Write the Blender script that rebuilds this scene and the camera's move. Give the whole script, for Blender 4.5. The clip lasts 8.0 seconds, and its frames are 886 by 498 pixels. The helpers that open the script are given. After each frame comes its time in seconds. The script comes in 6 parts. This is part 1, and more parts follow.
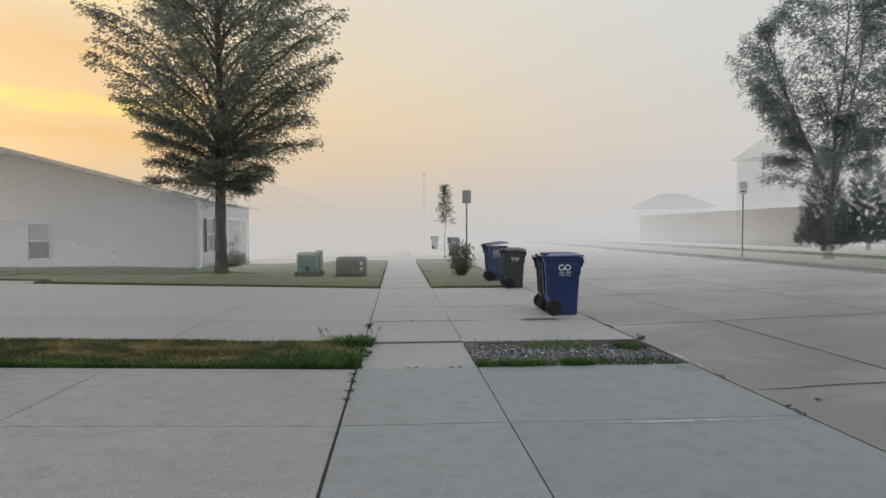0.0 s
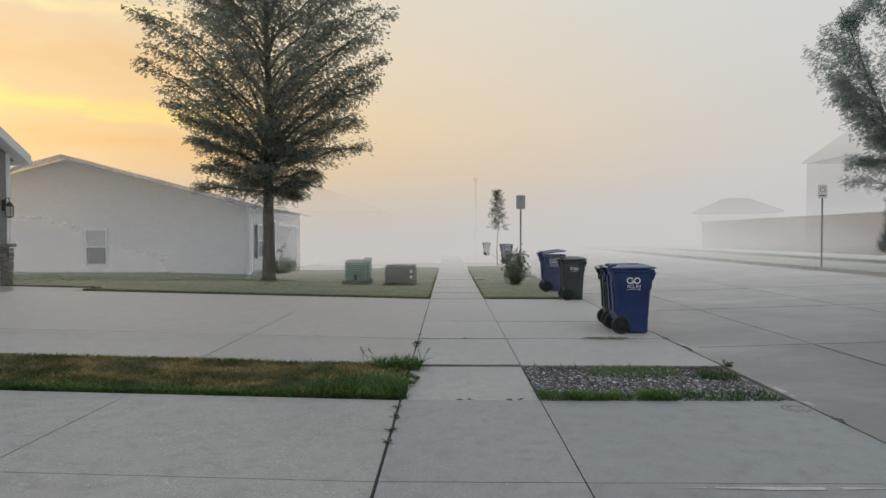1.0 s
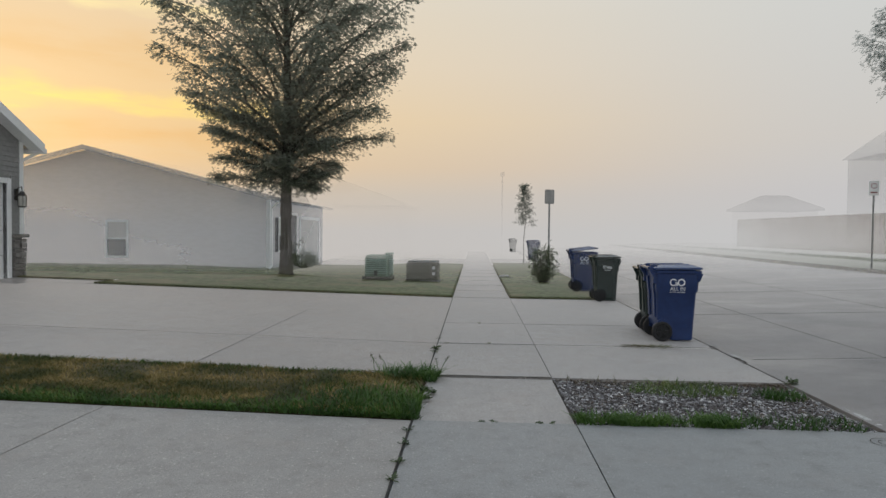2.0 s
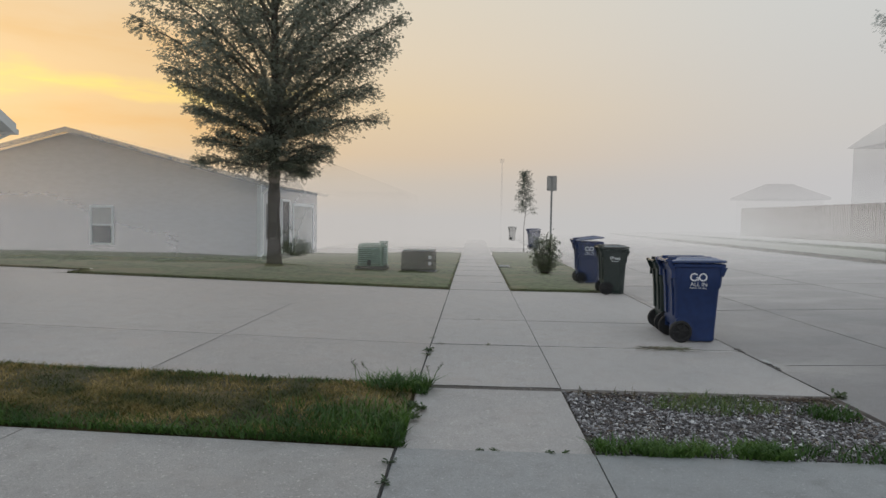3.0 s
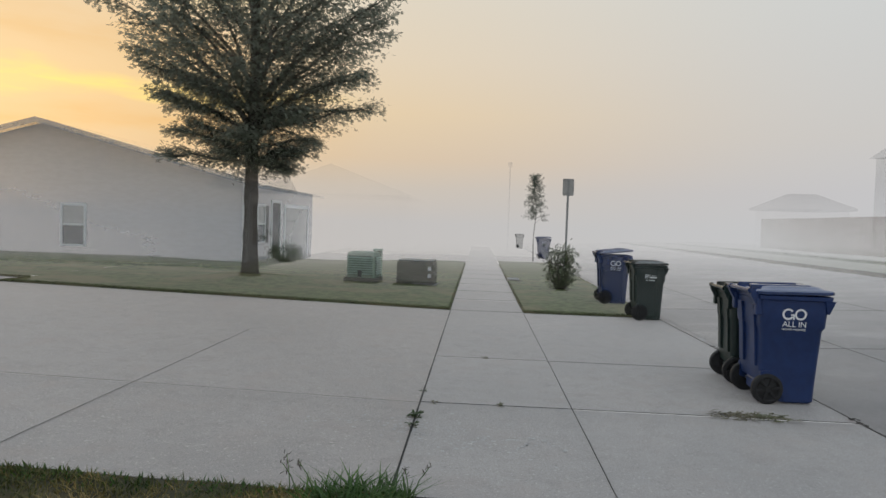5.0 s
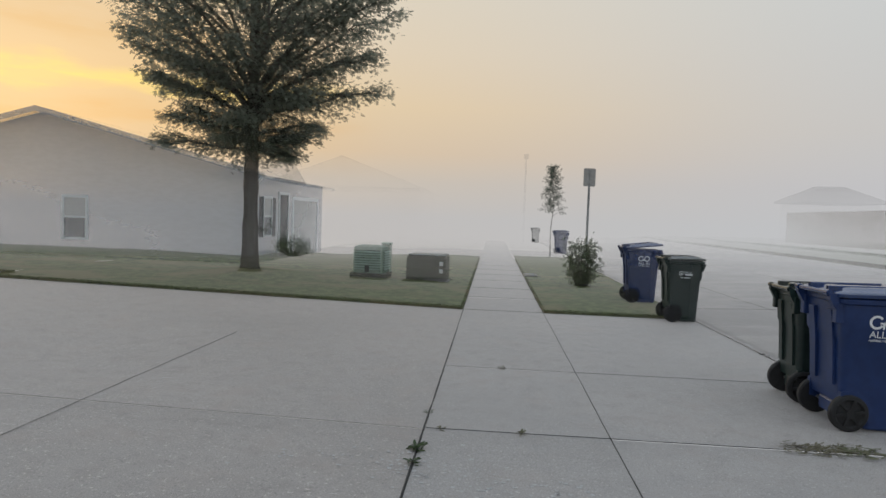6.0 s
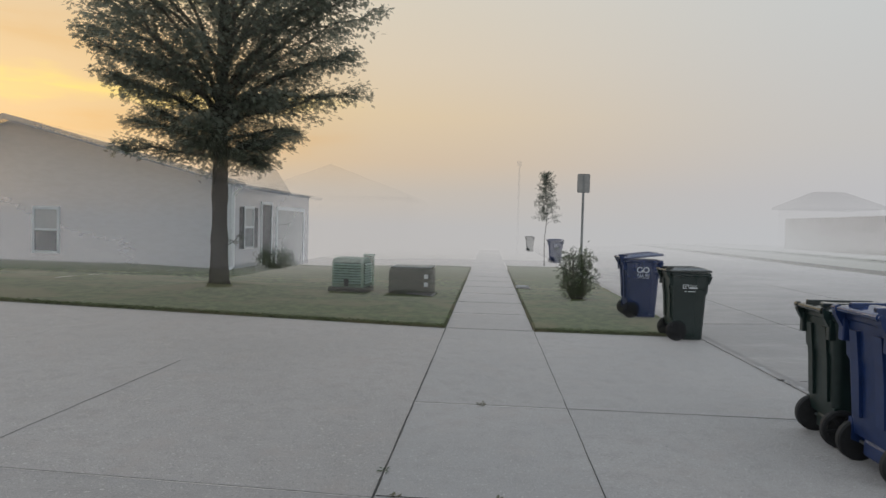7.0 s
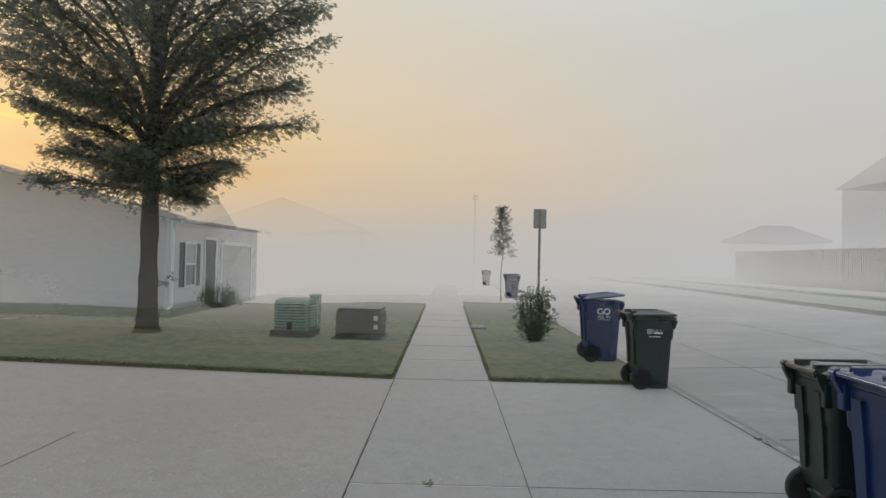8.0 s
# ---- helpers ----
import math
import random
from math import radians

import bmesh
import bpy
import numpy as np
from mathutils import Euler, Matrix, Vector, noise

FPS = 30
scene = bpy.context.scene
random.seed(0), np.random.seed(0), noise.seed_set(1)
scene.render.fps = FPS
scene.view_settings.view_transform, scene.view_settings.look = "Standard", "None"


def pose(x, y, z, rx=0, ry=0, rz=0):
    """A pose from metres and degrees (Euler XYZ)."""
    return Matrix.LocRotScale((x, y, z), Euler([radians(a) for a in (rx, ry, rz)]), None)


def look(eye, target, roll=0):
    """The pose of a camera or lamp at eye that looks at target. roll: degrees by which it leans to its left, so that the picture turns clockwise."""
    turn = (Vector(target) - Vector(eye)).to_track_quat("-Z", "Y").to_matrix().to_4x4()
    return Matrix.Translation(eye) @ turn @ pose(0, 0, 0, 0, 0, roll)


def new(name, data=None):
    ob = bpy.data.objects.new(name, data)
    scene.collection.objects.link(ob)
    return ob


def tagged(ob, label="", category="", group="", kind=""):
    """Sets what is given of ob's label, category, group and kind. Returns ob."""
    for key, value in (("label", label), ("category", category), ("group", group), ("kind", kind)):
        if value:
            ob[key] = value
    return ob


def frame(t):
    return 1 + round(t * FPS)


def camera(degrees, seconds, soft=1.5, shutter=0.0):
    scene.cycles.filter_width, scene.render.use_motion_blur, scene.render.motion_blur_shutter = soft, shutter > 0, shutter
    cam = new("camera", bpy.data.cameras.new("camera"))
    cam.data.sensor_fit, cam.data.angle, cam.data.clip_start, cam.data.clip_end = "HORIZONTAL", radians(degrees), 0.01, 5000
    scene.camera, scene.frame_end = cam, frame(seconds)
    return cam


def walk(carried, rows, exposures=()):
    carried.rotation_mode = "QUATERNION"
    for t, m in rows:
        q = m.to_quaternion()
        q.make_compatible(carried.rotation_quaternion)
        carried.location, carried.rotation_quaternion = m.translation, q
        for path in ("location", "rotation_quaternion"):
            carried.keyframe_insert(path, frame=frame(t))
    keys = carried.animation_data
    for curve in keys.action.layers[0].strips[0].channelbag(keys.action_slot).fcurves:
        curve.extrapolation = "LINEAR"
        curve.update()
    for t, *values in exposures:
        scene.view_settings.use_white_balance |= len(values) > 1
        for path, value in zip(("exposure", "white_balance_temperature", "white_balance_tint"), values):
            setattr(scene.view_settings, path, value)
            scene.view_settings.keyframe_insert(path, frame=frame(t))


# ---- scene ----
cam = camera(70.6, 8.0, 1.5)
PATH = [
    (0, (-0.076, 0.35, 1.377), (0.068, 2.344, 1.318), -0.1),
    (0.5, (-0.079, 0.753, 1.396), (-0.008, 2.751, 1.347), -0.2),
    (1, (-0.073, 1.163, 1.428), (-0.092, 3.162, 1.386), 0.0),
    (1.5, (-0.055, 1.573, 1.413), (-0.15, 3.57, 1.371), 0.4),
    (3, (-0.04, 2.801, 1.414), (-0.136, 4.796, 1.318), 0.9),
    (3.5, (-0.046, 3.324, 1.426), (-0.136, 5.32, 1.337), 1.1),
    (4, (-0.097, 3.815, 1.423), (-0.177, 5.813, 1.35), 1.3),
    (4.5, (-0.069, 4.333, 1.449), (-0.161, 6.33, 1.376), 1.6),
    (6, (-0.093, 5.751, 1.393), (-0.249, 7.742, 1.293), 2.0),
    (6.5, (-0.01, 6.191, 1.377), (-0.184, 8.181, 1.281), 1.8),
    (7, (0.065, 6.629, 1.409), (-0.08, 8.623, 1.338), 1.5),
    (7.5, (0.131, 6.987, 1.529), (0.057, 8.985, 1.492), 1.2),
    (8, (0.131, 7.297, 1.528), (0.12, 9.297, 1.563), 1.3),
]
walk(cam, [(t, look(eye, target, roll)) for t, eye, target, roll in PATH], [(0.0, 0.14, 6500, 10), (3.0, 0.04, 6440, 10), (4.5, 0.06, 6400, 10), (6.0, 0.0, 6320, 10), (7.0, -0.06, 6300, 10), (7.5, 0.04, 6400, 10), (8.0, -0.05, 6470, 10)])

# ---- sky and sun: a misty sunset, the glow low behind the houses ----
SUN_AZ, SUN_EL = 40.0, 7.0          # degrees left of the street's line, above the horizon
SUN_DIR = Vector((-math.sin(radians(SUN_AZ)) * math.cos(radians(SUN_EL)), math.cos(radians(SUN_AZ)) * math.cos(radians(SUN_EL)), math.sin(radians(SUN_EL))))


def lin(r, g, b):
    """Linear colour from 0..255 sRGB."""
    return tuple(((c / 255) / 12.92 if c / 255 <= 0.04045 else ((c / 255 + 0.055) / 1.055) ** 2.4) for c in (r, g, b)) + (1.0,)


class Graph:
    """Small helper to write node trees."""

    def __init__(self, tree):
        self.t = tree

    def node(self, kind, **props):
        n = self.t.nodes.new(kind)
        for k, v in props.items():
            setattr(n, k, v)
        return n

    def put(self, socket, value):
        if value is None:
            return
        if isinstance(value, bpy.types.NodeSocket):
            self.t.links.new(value, socket)
        else:
            socket.default_value = value

    def math(self, op, a, b=None, c=None, clamp=False):
        n = self.node("ShaderNodeMath", operation=op, use_clamp=clamp)
        for i, v in enumerate((a, b, c)):
            self.put(n.inputs[i], v)
        return n.outputs[0]

    def vec(self, op, a, b=None, out=0):
        n = self.node("ShaderNodeVectorMath", operation=op)
        self.put(n.inputs[0], a)
        self.put(n.inputs[1], b)
        return n.outputs[out]

    def mix(self, f, a, b, blend="MIX"):
        n = self.node("ShaderNodeMix", data_type="RGBA", blend_type=blend)
        self.put(n.inputs[0], f)
        self.put(n.inputs[6], a)
        self.put(n.inputs[7], b)
        return n.outputs[2]

    def ramp(self, f, stops):
        n = self.node("ShaderNodeValToRGB")
        e = n.color_ramp.elements
        while len(e) < len(stops):
            e.new(0.5)
        for i, (p, c) in enumerate(stops):
            e[i].position, e[i].color = p, c
        self.put(n.inputs[0], f)
        return n.outputs[0]

    def smooth(self, v, a, b, lo=0.0, hi=1.0):
        n = self.node("ShaderNodeMapRange", interpolation_type="SMOOTHSTEP")
        for i, x in enumerate((v, a, b, lo, hi)):
            self.put(n.inputs[i], x)
        return n.outputs[0]

    def noise(self, vector, scale, detail=4.0, rough=0.55, out=0):
        n = self.node("ShaderNodeTexNoise")
        self.put(n.inputs["Vector"], vector)
        n.inputs["Scale"].default_value, n.inputs["Detail"].default_value, n.inputs["Roughness"].default_value = scale, detail, rough
        return n.outputs[out]

    def scaled(self, vector, sx, sy, sz):
        n = self.node("ShaderNodeMapping")
        self.put(n.inputs["Vector"], vector)
        n.inputs["Scale"].default_value = (sx, sy, sz)
        return n.outputs[0]


def build_world():
    w = bpy.data.worlds.new("misty_sunset")
    scene.world = w
    w.use_nodes = True
    w.node_tree.nodes.clear()
    g = Graph(w.node_tree)
    d = g.vec("NORMALIZE", g.node("ShaderNodeTexCoord").outputs["Generated"])
    sep = g.node("ShaderNodeSeparateXYZ")
    g.put(sep.inputs[0], d)
    el = sep.outputs[2]
    toward = g.vec("DOT_PRODUCT", d, tuple(SUN_DIR), out=1)
    # mist from the ground up, cool side
    up = g.math("MAXIMUM", el, 0.0)
    cool = g.ramp(up, [(0.0, lin(200, 200, 200)), (0.06, lin(201, 199, 199)), (0.135, lin(207, 203, 198)), (0.32, lin(211, 212, 209)), (0.55, lin(225, 234, 245)), (1.0, lin(232, 246, 255))])
    # the same towards the glow
    warm = g.ramp(up, [(0.0, lin(198, 193, 188)), (0.055, lin(207, 194, 177)), (0.10, lin(224, 197, 162)), (0.17, lin(237, 208, 163)), (0.25, lin(236, 214, 180)), (0.36, lin(231, 217, 192)), (0.55, lin(228, 234, 241)), (1.0, lin(232, 246, 255))])
    base = g.mix(g.smooth(toward, 0.30, 1.08), cool, warm)
    # thin drawn-out streaks of lit cloud near the glow
    wisp = g.noise(g.scaled(d, 3.0, 3.0, 9.0), 1.5, 5.0, 0.55)
    bent = g.math("ADD", el, g.math("MULTIPLY", g.math("SUBTRACT", wisp, 0.5), 0.09))
    near_glow = g.smooth(toward, 0.86, 0.985)
    veil = g.math("MULTIPLY", g.smooth(bent, 0.04, 0.12), g.smooth(bent, 0.40, 0.24))
    base = g.mix(g.math("MULTIPLY", g.math("MULTIPLY", near_glow, veil), 0.45), base, lin(235, 189, 121))
    for mid, half, strength, colour in ((0.238, 0.030, 0.5, lin(230, 186, 124)), (0.125, 0.03, 0.45, lin(230, 176, 104)), (0.180, 0.024, 1.0, lin(255, 226, 128)), (0.302, 0.018, 0.9, lin(255, 234, 172))):
        band = g.smooth(g.math("ABSOLUTE", g.math("SUBTRACT", bent, mid)), 0.0, half, strength, 0.0)
        fine = g.smooth(g.noise(g.scaled(d, 5.0, 5.0, 40.0), 1.4, 5.0, 0.6), 0.35, 0.6, 0.45, 1.0)
        base = g.mix(g.math("MULTIPLY", g.math("MULTIPLY", band, fine), near_glow), base, colour)
    sky = g.node("ShaderNodeTexSky", sky_type="NISHITA", sun_disc=False, sun_elevation=radians(SUN_EL), sun_rotation=radians(-SUN_AZ), dust_density=4.0)
    bg1 = g.node("ShaderNodeBackground")
    g.put(bg1.inputs[0], sky.outputs[0])
    bg1.inputs[1].default_value = 0.05
    bg2 = g.node("ShaderNodeBackground")
    g.put(bg2.inputs[0], base)
    bg2.inputs[1].default_value = 1.0
    m = g.node("ShaderNodeMixShader")
    g.put(m.inputs[0], 0.92)           # the mist hides nearly all of the clear sky
    g.put(m.inputs[1], bg1.outputs[0])
    g.put(m.inputs[2], bg2.outputs[0])
    g.put(g.node("ShaderNodeOutputWorld").inputs[0], m.outputs[0])


build_world()
sun = new("sun", bpy.data.lights.new("sun", "SUN"))
sun.data.energy, sun.data.angle, sun.data.color = 0.8, radians(25), (1.0, 0.95, 0.90)
sun.matrix_world = look(tuple(SUN_DIR * 60), (0, 0, 0))

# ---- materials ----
MIST_FROM = (0.0, 2.0, 1.2)         # surfaces fade towards the sky with distance from here, as haze
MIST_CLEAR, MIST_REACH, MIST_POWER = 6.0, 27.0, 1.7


def mist_fade_group():
    """Haze put into materials: solid (1) in the clear pocket, see-through down the street."""
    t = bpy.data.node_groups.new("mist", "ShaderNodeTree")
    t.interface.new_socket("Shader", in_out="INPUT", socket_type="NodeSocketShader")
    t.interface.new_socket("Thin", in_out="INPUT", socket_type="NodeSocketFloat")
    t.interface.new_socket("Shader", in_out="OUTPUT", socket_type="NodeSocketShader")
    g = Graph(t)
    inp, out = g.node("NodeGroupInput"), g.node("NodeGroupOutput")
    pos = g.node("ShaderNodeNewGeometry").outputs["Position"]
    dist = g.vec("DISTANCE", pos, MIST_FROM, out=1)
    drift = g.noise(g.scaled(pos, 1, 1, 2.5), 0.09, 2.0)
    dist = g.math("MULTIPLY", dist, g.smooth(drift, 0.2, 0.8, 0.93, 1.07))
    # fade more along the ground, as lying mist would
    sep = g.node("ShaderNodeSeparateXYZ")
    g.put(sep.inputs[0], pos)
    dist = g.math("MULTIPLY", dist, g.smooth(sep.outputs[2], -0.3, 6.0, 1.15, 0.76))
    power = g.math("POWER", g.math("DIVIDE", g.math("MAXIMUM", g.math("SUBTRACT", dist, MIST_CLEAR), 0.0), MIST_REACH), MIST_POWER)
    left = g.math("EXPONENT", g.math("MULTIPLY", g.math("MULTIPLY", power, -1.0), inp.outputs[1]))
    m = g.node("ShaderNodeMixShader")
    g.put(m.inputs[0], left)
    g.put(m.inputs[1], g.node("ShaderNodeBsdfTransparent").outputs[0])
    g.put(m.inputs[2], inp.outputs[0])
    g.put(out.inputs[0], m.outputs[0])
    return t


MIST = mist_fade_group()


def material(name, paint, rough=0.8, metal=0.0, thin=1.0, mist=True, translucent=0.0, spec=0.5):
    """A node material. paint(g, pos, rnd) returns (colour, height or None, bump strength, roughness or None)."""
    m = bpy.data.materials.new(name)
    m.use_nodes = True
    m.node_tree.nodes.clear()
    g = Graph(m.node_tree)
    pos = g.node("ShaderNodeNewGeometry").outputs["Position"]
    rnd = g.node("ShaderNodeObjectInfo").outputs["Random"]
    colour, height, bump, r = paint(g, pos, rnd)
    b = g.node("ShaderNodeBsdfPrincipled")
    g.put(b.inputs["Base Color"], colour)
    g.put(b.inputs["Roughness"], rough if r is None else r)
    b.inputs["Metallic"].default_value = metal
    b.inputs["Specular IOR Level"].default_value = spec
    if height is not None:
        bn = g.node("ShaderNodeBump")
        bn.inputs["Strength"].default_value, bn.inputs["Distance"].default_value = bump, 0.02
        g.put(bn.inputs["Height"], height)
        g.put(b.inputs["Normal"], bn.outputs[0])
    shader = b.outputs[0]
    if translucent:
        tr = g.node("ShaderNodeBsdfTranslucent")
        g.put(tr.inputs[0], colour)
        mx = g.node("ShaderNodeMixShader")
        mx.inputs[0].default_value = translucent
        g.put(mx.inputs[1], shader)
        g.put(mx.inputs[2], tr.outputs[0])
        shader = mx.outputs[0]
    # thin sets by hand how fast this surface fades into the sky as haze
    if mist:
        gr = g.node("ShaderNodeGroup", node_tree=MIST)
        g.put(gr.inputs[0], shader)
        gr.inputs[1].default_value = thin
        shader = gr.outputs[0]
    g.put(g.node("ShaderNodeOutputMaterial").inputs[0], shader)
    return m


def plain(c, grain=20.0, spread=0.12, bump=0.05):
    """Paint of one colour with fine and broad variation."""
    def f(g, pos, rnd):
        n = g.noise(pos, grain, 5.0)
        big = g.noise(pos, grain * 0.07, 3.0)
        v = g.math("ADD", g.smooth(n, 0.25, 0.75, 1 - spread, 1 + spread), g.smooth(big, 0.3, 0.7, -spread * 0.6, spread * 0.6))
        return g.mix(1.0, (*c, 1), g.node_rgb(v), "MULTIPLY"), n, bump, None
    return f


def node_rgb(self, v):
    n = self.node("ShaderNodeCombineColor")
    for i in range(3):
        self.put(n.inputs[i], v)
    return n.outputs[0]


Graph.node_rgb = node_rgb


def concrete(c, stain=0.5, worn=0.0, gloss=(0.62, 0.80)):
    def f(g, pos, rnd):
        sand = g.noise(pos, 190.0, 3.0, 0.7)
        mid = g.noise(pos, 6.0, 6.0, 0.65)
        big = g.noise(pos, 0.55, 4.0, 0.6)
        col = g.mix(g.smooth(big, 0.32, 0.68), (c[0] * 0.91, c[1] * 0.915, c[2] * 0.92, 1), (c[0] * 1.07, c[1] * 1.06, c[2] * 1.05, 1))
        col = g.mix(g.smooth(mid, 0.42, 0.75, 0.0, stain), col, (c[0] * 0.74, c[1] * 0.73, c[2] * 0.71, 1))
        speck = g.smooth(g.noise(pos, 52.0, 2.0, 0.5), 0.63, 0.69, 0.0, 0.75)
        col = g.mix(speck, col, (c[0] * 1.6, c[1] * 1.57, c[2] * 1.52, 1))
        pit = g.smooth(g.noise(pos, 42.0, 2.0, 0.5), 0.29, 0.36, 0.5, 0.0)
        col = g.mix(pit, col, (c[0] * 0.5, c[1] * 0.5, c[2] * 0.5, 1))
        grit = g.noise(pos, 150.0, 2.0, 0.8)
        col = g.mix(1.0, col, g.node_rgb(g.smooth(grit, 0.25, 0.75, 0.74, 1.26)), "MULTIPLY")
        blot = g.noise(pos, 1.9, 5.0, 0.65)
        col = g.mix(g.smooth(blot, 0.5, 0.72, 0.0, 0.35), col, (c[0] * 1.02, c[1] * 0.93, c[2] * 0.88, 1))
        col = g.mix(1.0, col, g.node_rgb(g.smooth(rnd, 0.0, 1.0, 0.97, 1.03)), "MULTIPLY")
        if worn:
            scour = g.noise(g.scaled(pos, 0.5, 1.0, 1.0), 0.62, 6.0, 0.6)
            col = g.mix(g.smooth(scour, 0.50, 0.64, 0.0, worn), col, (c[0] * 1.42, c[1] * 1.40, c[2] * 1.36, 1))
            col = g.mix(g.smooth(scour, 0.46, 0.30, 0.0, worn), col, (c[0] * 0.72, c[1] * 0.73, c[2] * 0.75, 1))
        return col, g.math("ADD", sand, g.math("MULTIPLY", mid, 0.6)), 0.25, g.smooth(big, 0.3, 0.7, *gloss)
    return f


def blade_paint(colours, scale=1.3, mixed=0.45):
    """Leaf or blade colours, varied blade by blade and in patches."""
    def f(g, pos, rnd):
        isl = g.node("ShaderNodeNewGeometry").outputs["Random Per Island"]
        patch = g.noise(pos, scale, 3.0, 0.6)
        v = g.math("ADD", g.math("MULTIPLY", isl, mixed), g.smooth(patch, 0.35, 0.65, 0.0, 1.0 - mixed))
        return g.ramp(v, [(i / (len(colours) - 1), (*c, 1)) for i, c in enumerate(colours)]), None, 0.0, None
    return f


def stone_paint(colours):
    """Every stone its own colour, with a little dust."""
    def f(g, pos, rnd):
        isl = g.node("ShaderNodeNewGeometry").outputs["Random Per Island"]
        n = g.noise(pos, 90.0, 3.0)
        col = g.ramp(isl, [(p, (*c, 1)) for p, c in colours])
        return g.mix(1.0, col, g.node_rgb(g.smooth(n, 0.3, 0.7, 0.8, 1.2)), "MULTIPLY"), n, 0.2, None
    return f


def lawn_paint(a, b, dry):
    def f(g, pos, rnd):
        n = g.noise(g.scaled(pos, 1, 1, 0.2), 38.0, 5.0, 0.75)
        p = g.noise(pos, 0.9, 4.0, 0.6)
        tuft = g.noise(g.scaled(pos, 1, 0.7, 1), 7.0, 3.0, 0.6)
        col = g.mix(g.smooth(n, 0.3, 0.7), (*a, 1), (*b, 1))
        col = g.mix(1.0, col, g.node_rgb(g.smooth(tuft, 0.3, 0.7, 0.72, 1.22)), "MULTIPLY")
        return g.mix(g.smooth(p, 0.44, 0.66, 0.0, 0.75), col, (*dry, 1)), n, 0.4, None
    return f


def bark_paint(c):
    def f(g, pos, rnd):
        n = g.noise(g.scaled(pos, 9, 9, 3.0), 2.2, 6.0, 0.7)
        m = g.noise(pos, 1.5, 3.0)
        col = g.mix(g.smooth(n, 0.3, 0.7), (c[0] * 0.65, c[1] * 0.65, c[2] * 0.65, 1), (c[0] * 1.15, c[1] * 1.15, c[2] * 1.1, 1))
        return g.mix(g.smooth(m, 0.5, 0.8, 0, 0.4), col, (c[0] * 0.9, c[1] * 1.1, c[2] * 0.8, 1)), n, 0.9, None
    return f


def siding_paint(c):
    """Painted siding too far off for its boards to tell: fine and broad unevenness."""
    def f(g, pos, rnd):
        n = g.noise(g.scaled(pos, 1, 1, 3), 3.0, 4.0)
        return g.mix(g.smooth(n, 0.3, 0.7), (c[0] * 0.97, c[1] * 0.97, c[2] * 0.97, 1), (c[0] * 1.03, c[1] * 1.03, c[2] * 1.03, 1)), None, 0.0, None
    return f


def shingle_paint(c):
    def f(g, pos, rnd):
        n = g.noise(g.scaled(pos, 1, 1, 3), 9.0, 4.0, 0.7)
        return g.mix(n, (c[0] * 0.7, c[1] * 0.7, c[2] * 0.7, 1), (c[0] * 1.25, c[1] * 1.25, c[2] * 1.25, 1)), n, 0.5, None
    return f


M = {}
M["concrete"] = material("concrete_near", concrete((0.25, 0.25, 0.248), 0.85, 0.0, (0.52, 0.72)))
M["concrete_right"] = material("concrete_street_side", concrete((0.222, 0.226, 0.226), 0.85, 0.0, (0.52, 0.72)))
M["concrete_drive"] = material("concrete_drive", concrete((0.312, 0.287, 0.269)))
M["concrete_walk"] = material("concrete_walk", concrete((0.318, 0.299, 0.285)))
M["concrete_street"] = material("concrete_street", concrete((0.174, 0.164, 0.160), 0.6, 0.9, (0.38, 0.56)))
M["concrete_left"] = material("concrete_left", concrete((0.285, 0.270, 0.256), 0.75))
M["mortar"] = material("pale_mortar", concrete((0.40, 0.395, 0.39), 0.7))
M["joint"] = material("joint_filler", plain((0.065, 0.06, 0.054), 30.0, 0.4, 0.3), 0.95)
M["soil"] = material("soil", plain((0.085, 0.07, 0.055), 25.0, 0.35, 0.5), 0.95, thin=3.0)
# see-through past the clear pocket, so sky colour below stands for haze
M["ground"] = material("bare_ground", plain((0.24, 0.235, 0.215), 25.0, 0.3, 0.5), 0.95, thin=60.0, spec=0.1)
M["lawn"] = material("lawn_turf", lawn_paint((0.062, 0.084, 0.032), (0.108, 0.132, 0.056), (0.145, 0.13, 0.068)), 0.95, thin=0.6, spec=0.03)
# paler, more see-through copy of the lawn turf, standing for haze
M["lawn_far"] = material("hazed_turf", lawn_paint((0.085, 0.10, 0.045), (0.135, 0.155, 0.075), (0.18, 0.17, 0.10)), 0.95, thin=2, spec=0.03)
M["verge"] = material("verge_turf", lawn_paint((0.06, 0.085, 0.035), (0.12, 0.155, 0.07), (0.17, 0.175, 0.10)), 0.95, spec=0.03)
M["turf_edge"] = material("cut_turf", lawn_paint((0.05, 0.056, 0.028), (0.095, 0.105, 0.052), (0.125, 0.105, 0.06)), 0.95, thin=0.8, spec=0.05)
M["thatch"] = material("dry_turf", lawn_paint((0.024, 0.024, 0.009), (0.06, 0.052, 0.022), (0.15, 0.11, 0.05)), 0.95)
M["blade_dry"] = material("mixed_grass_blade", blade_paint([(0.018, 0.032, 0.007), (0.06, 0.074, 0.016), (0.18, 0.138, 0.038), (0.48, 0.345, 0.14)], 2.3, 0.45), 0.7, translucent=0.35)
M["blade_green"] = material("green_grass_blade", blade_paint([(0.018, 0.048, 0.008), (0.045, 0.105, 0.016), (0.11, 0.19, 0.035)]), 0.6, translucent=0.35)
M["blade_tuft"] = material("tuft_blade", blade_paint([(0.04, 0.08, 0.022), (0.095, 0.15, 0.036), (0.20, 0.225, 0.075)], 5.0, 0.5), 0.6, translucent=0.35)
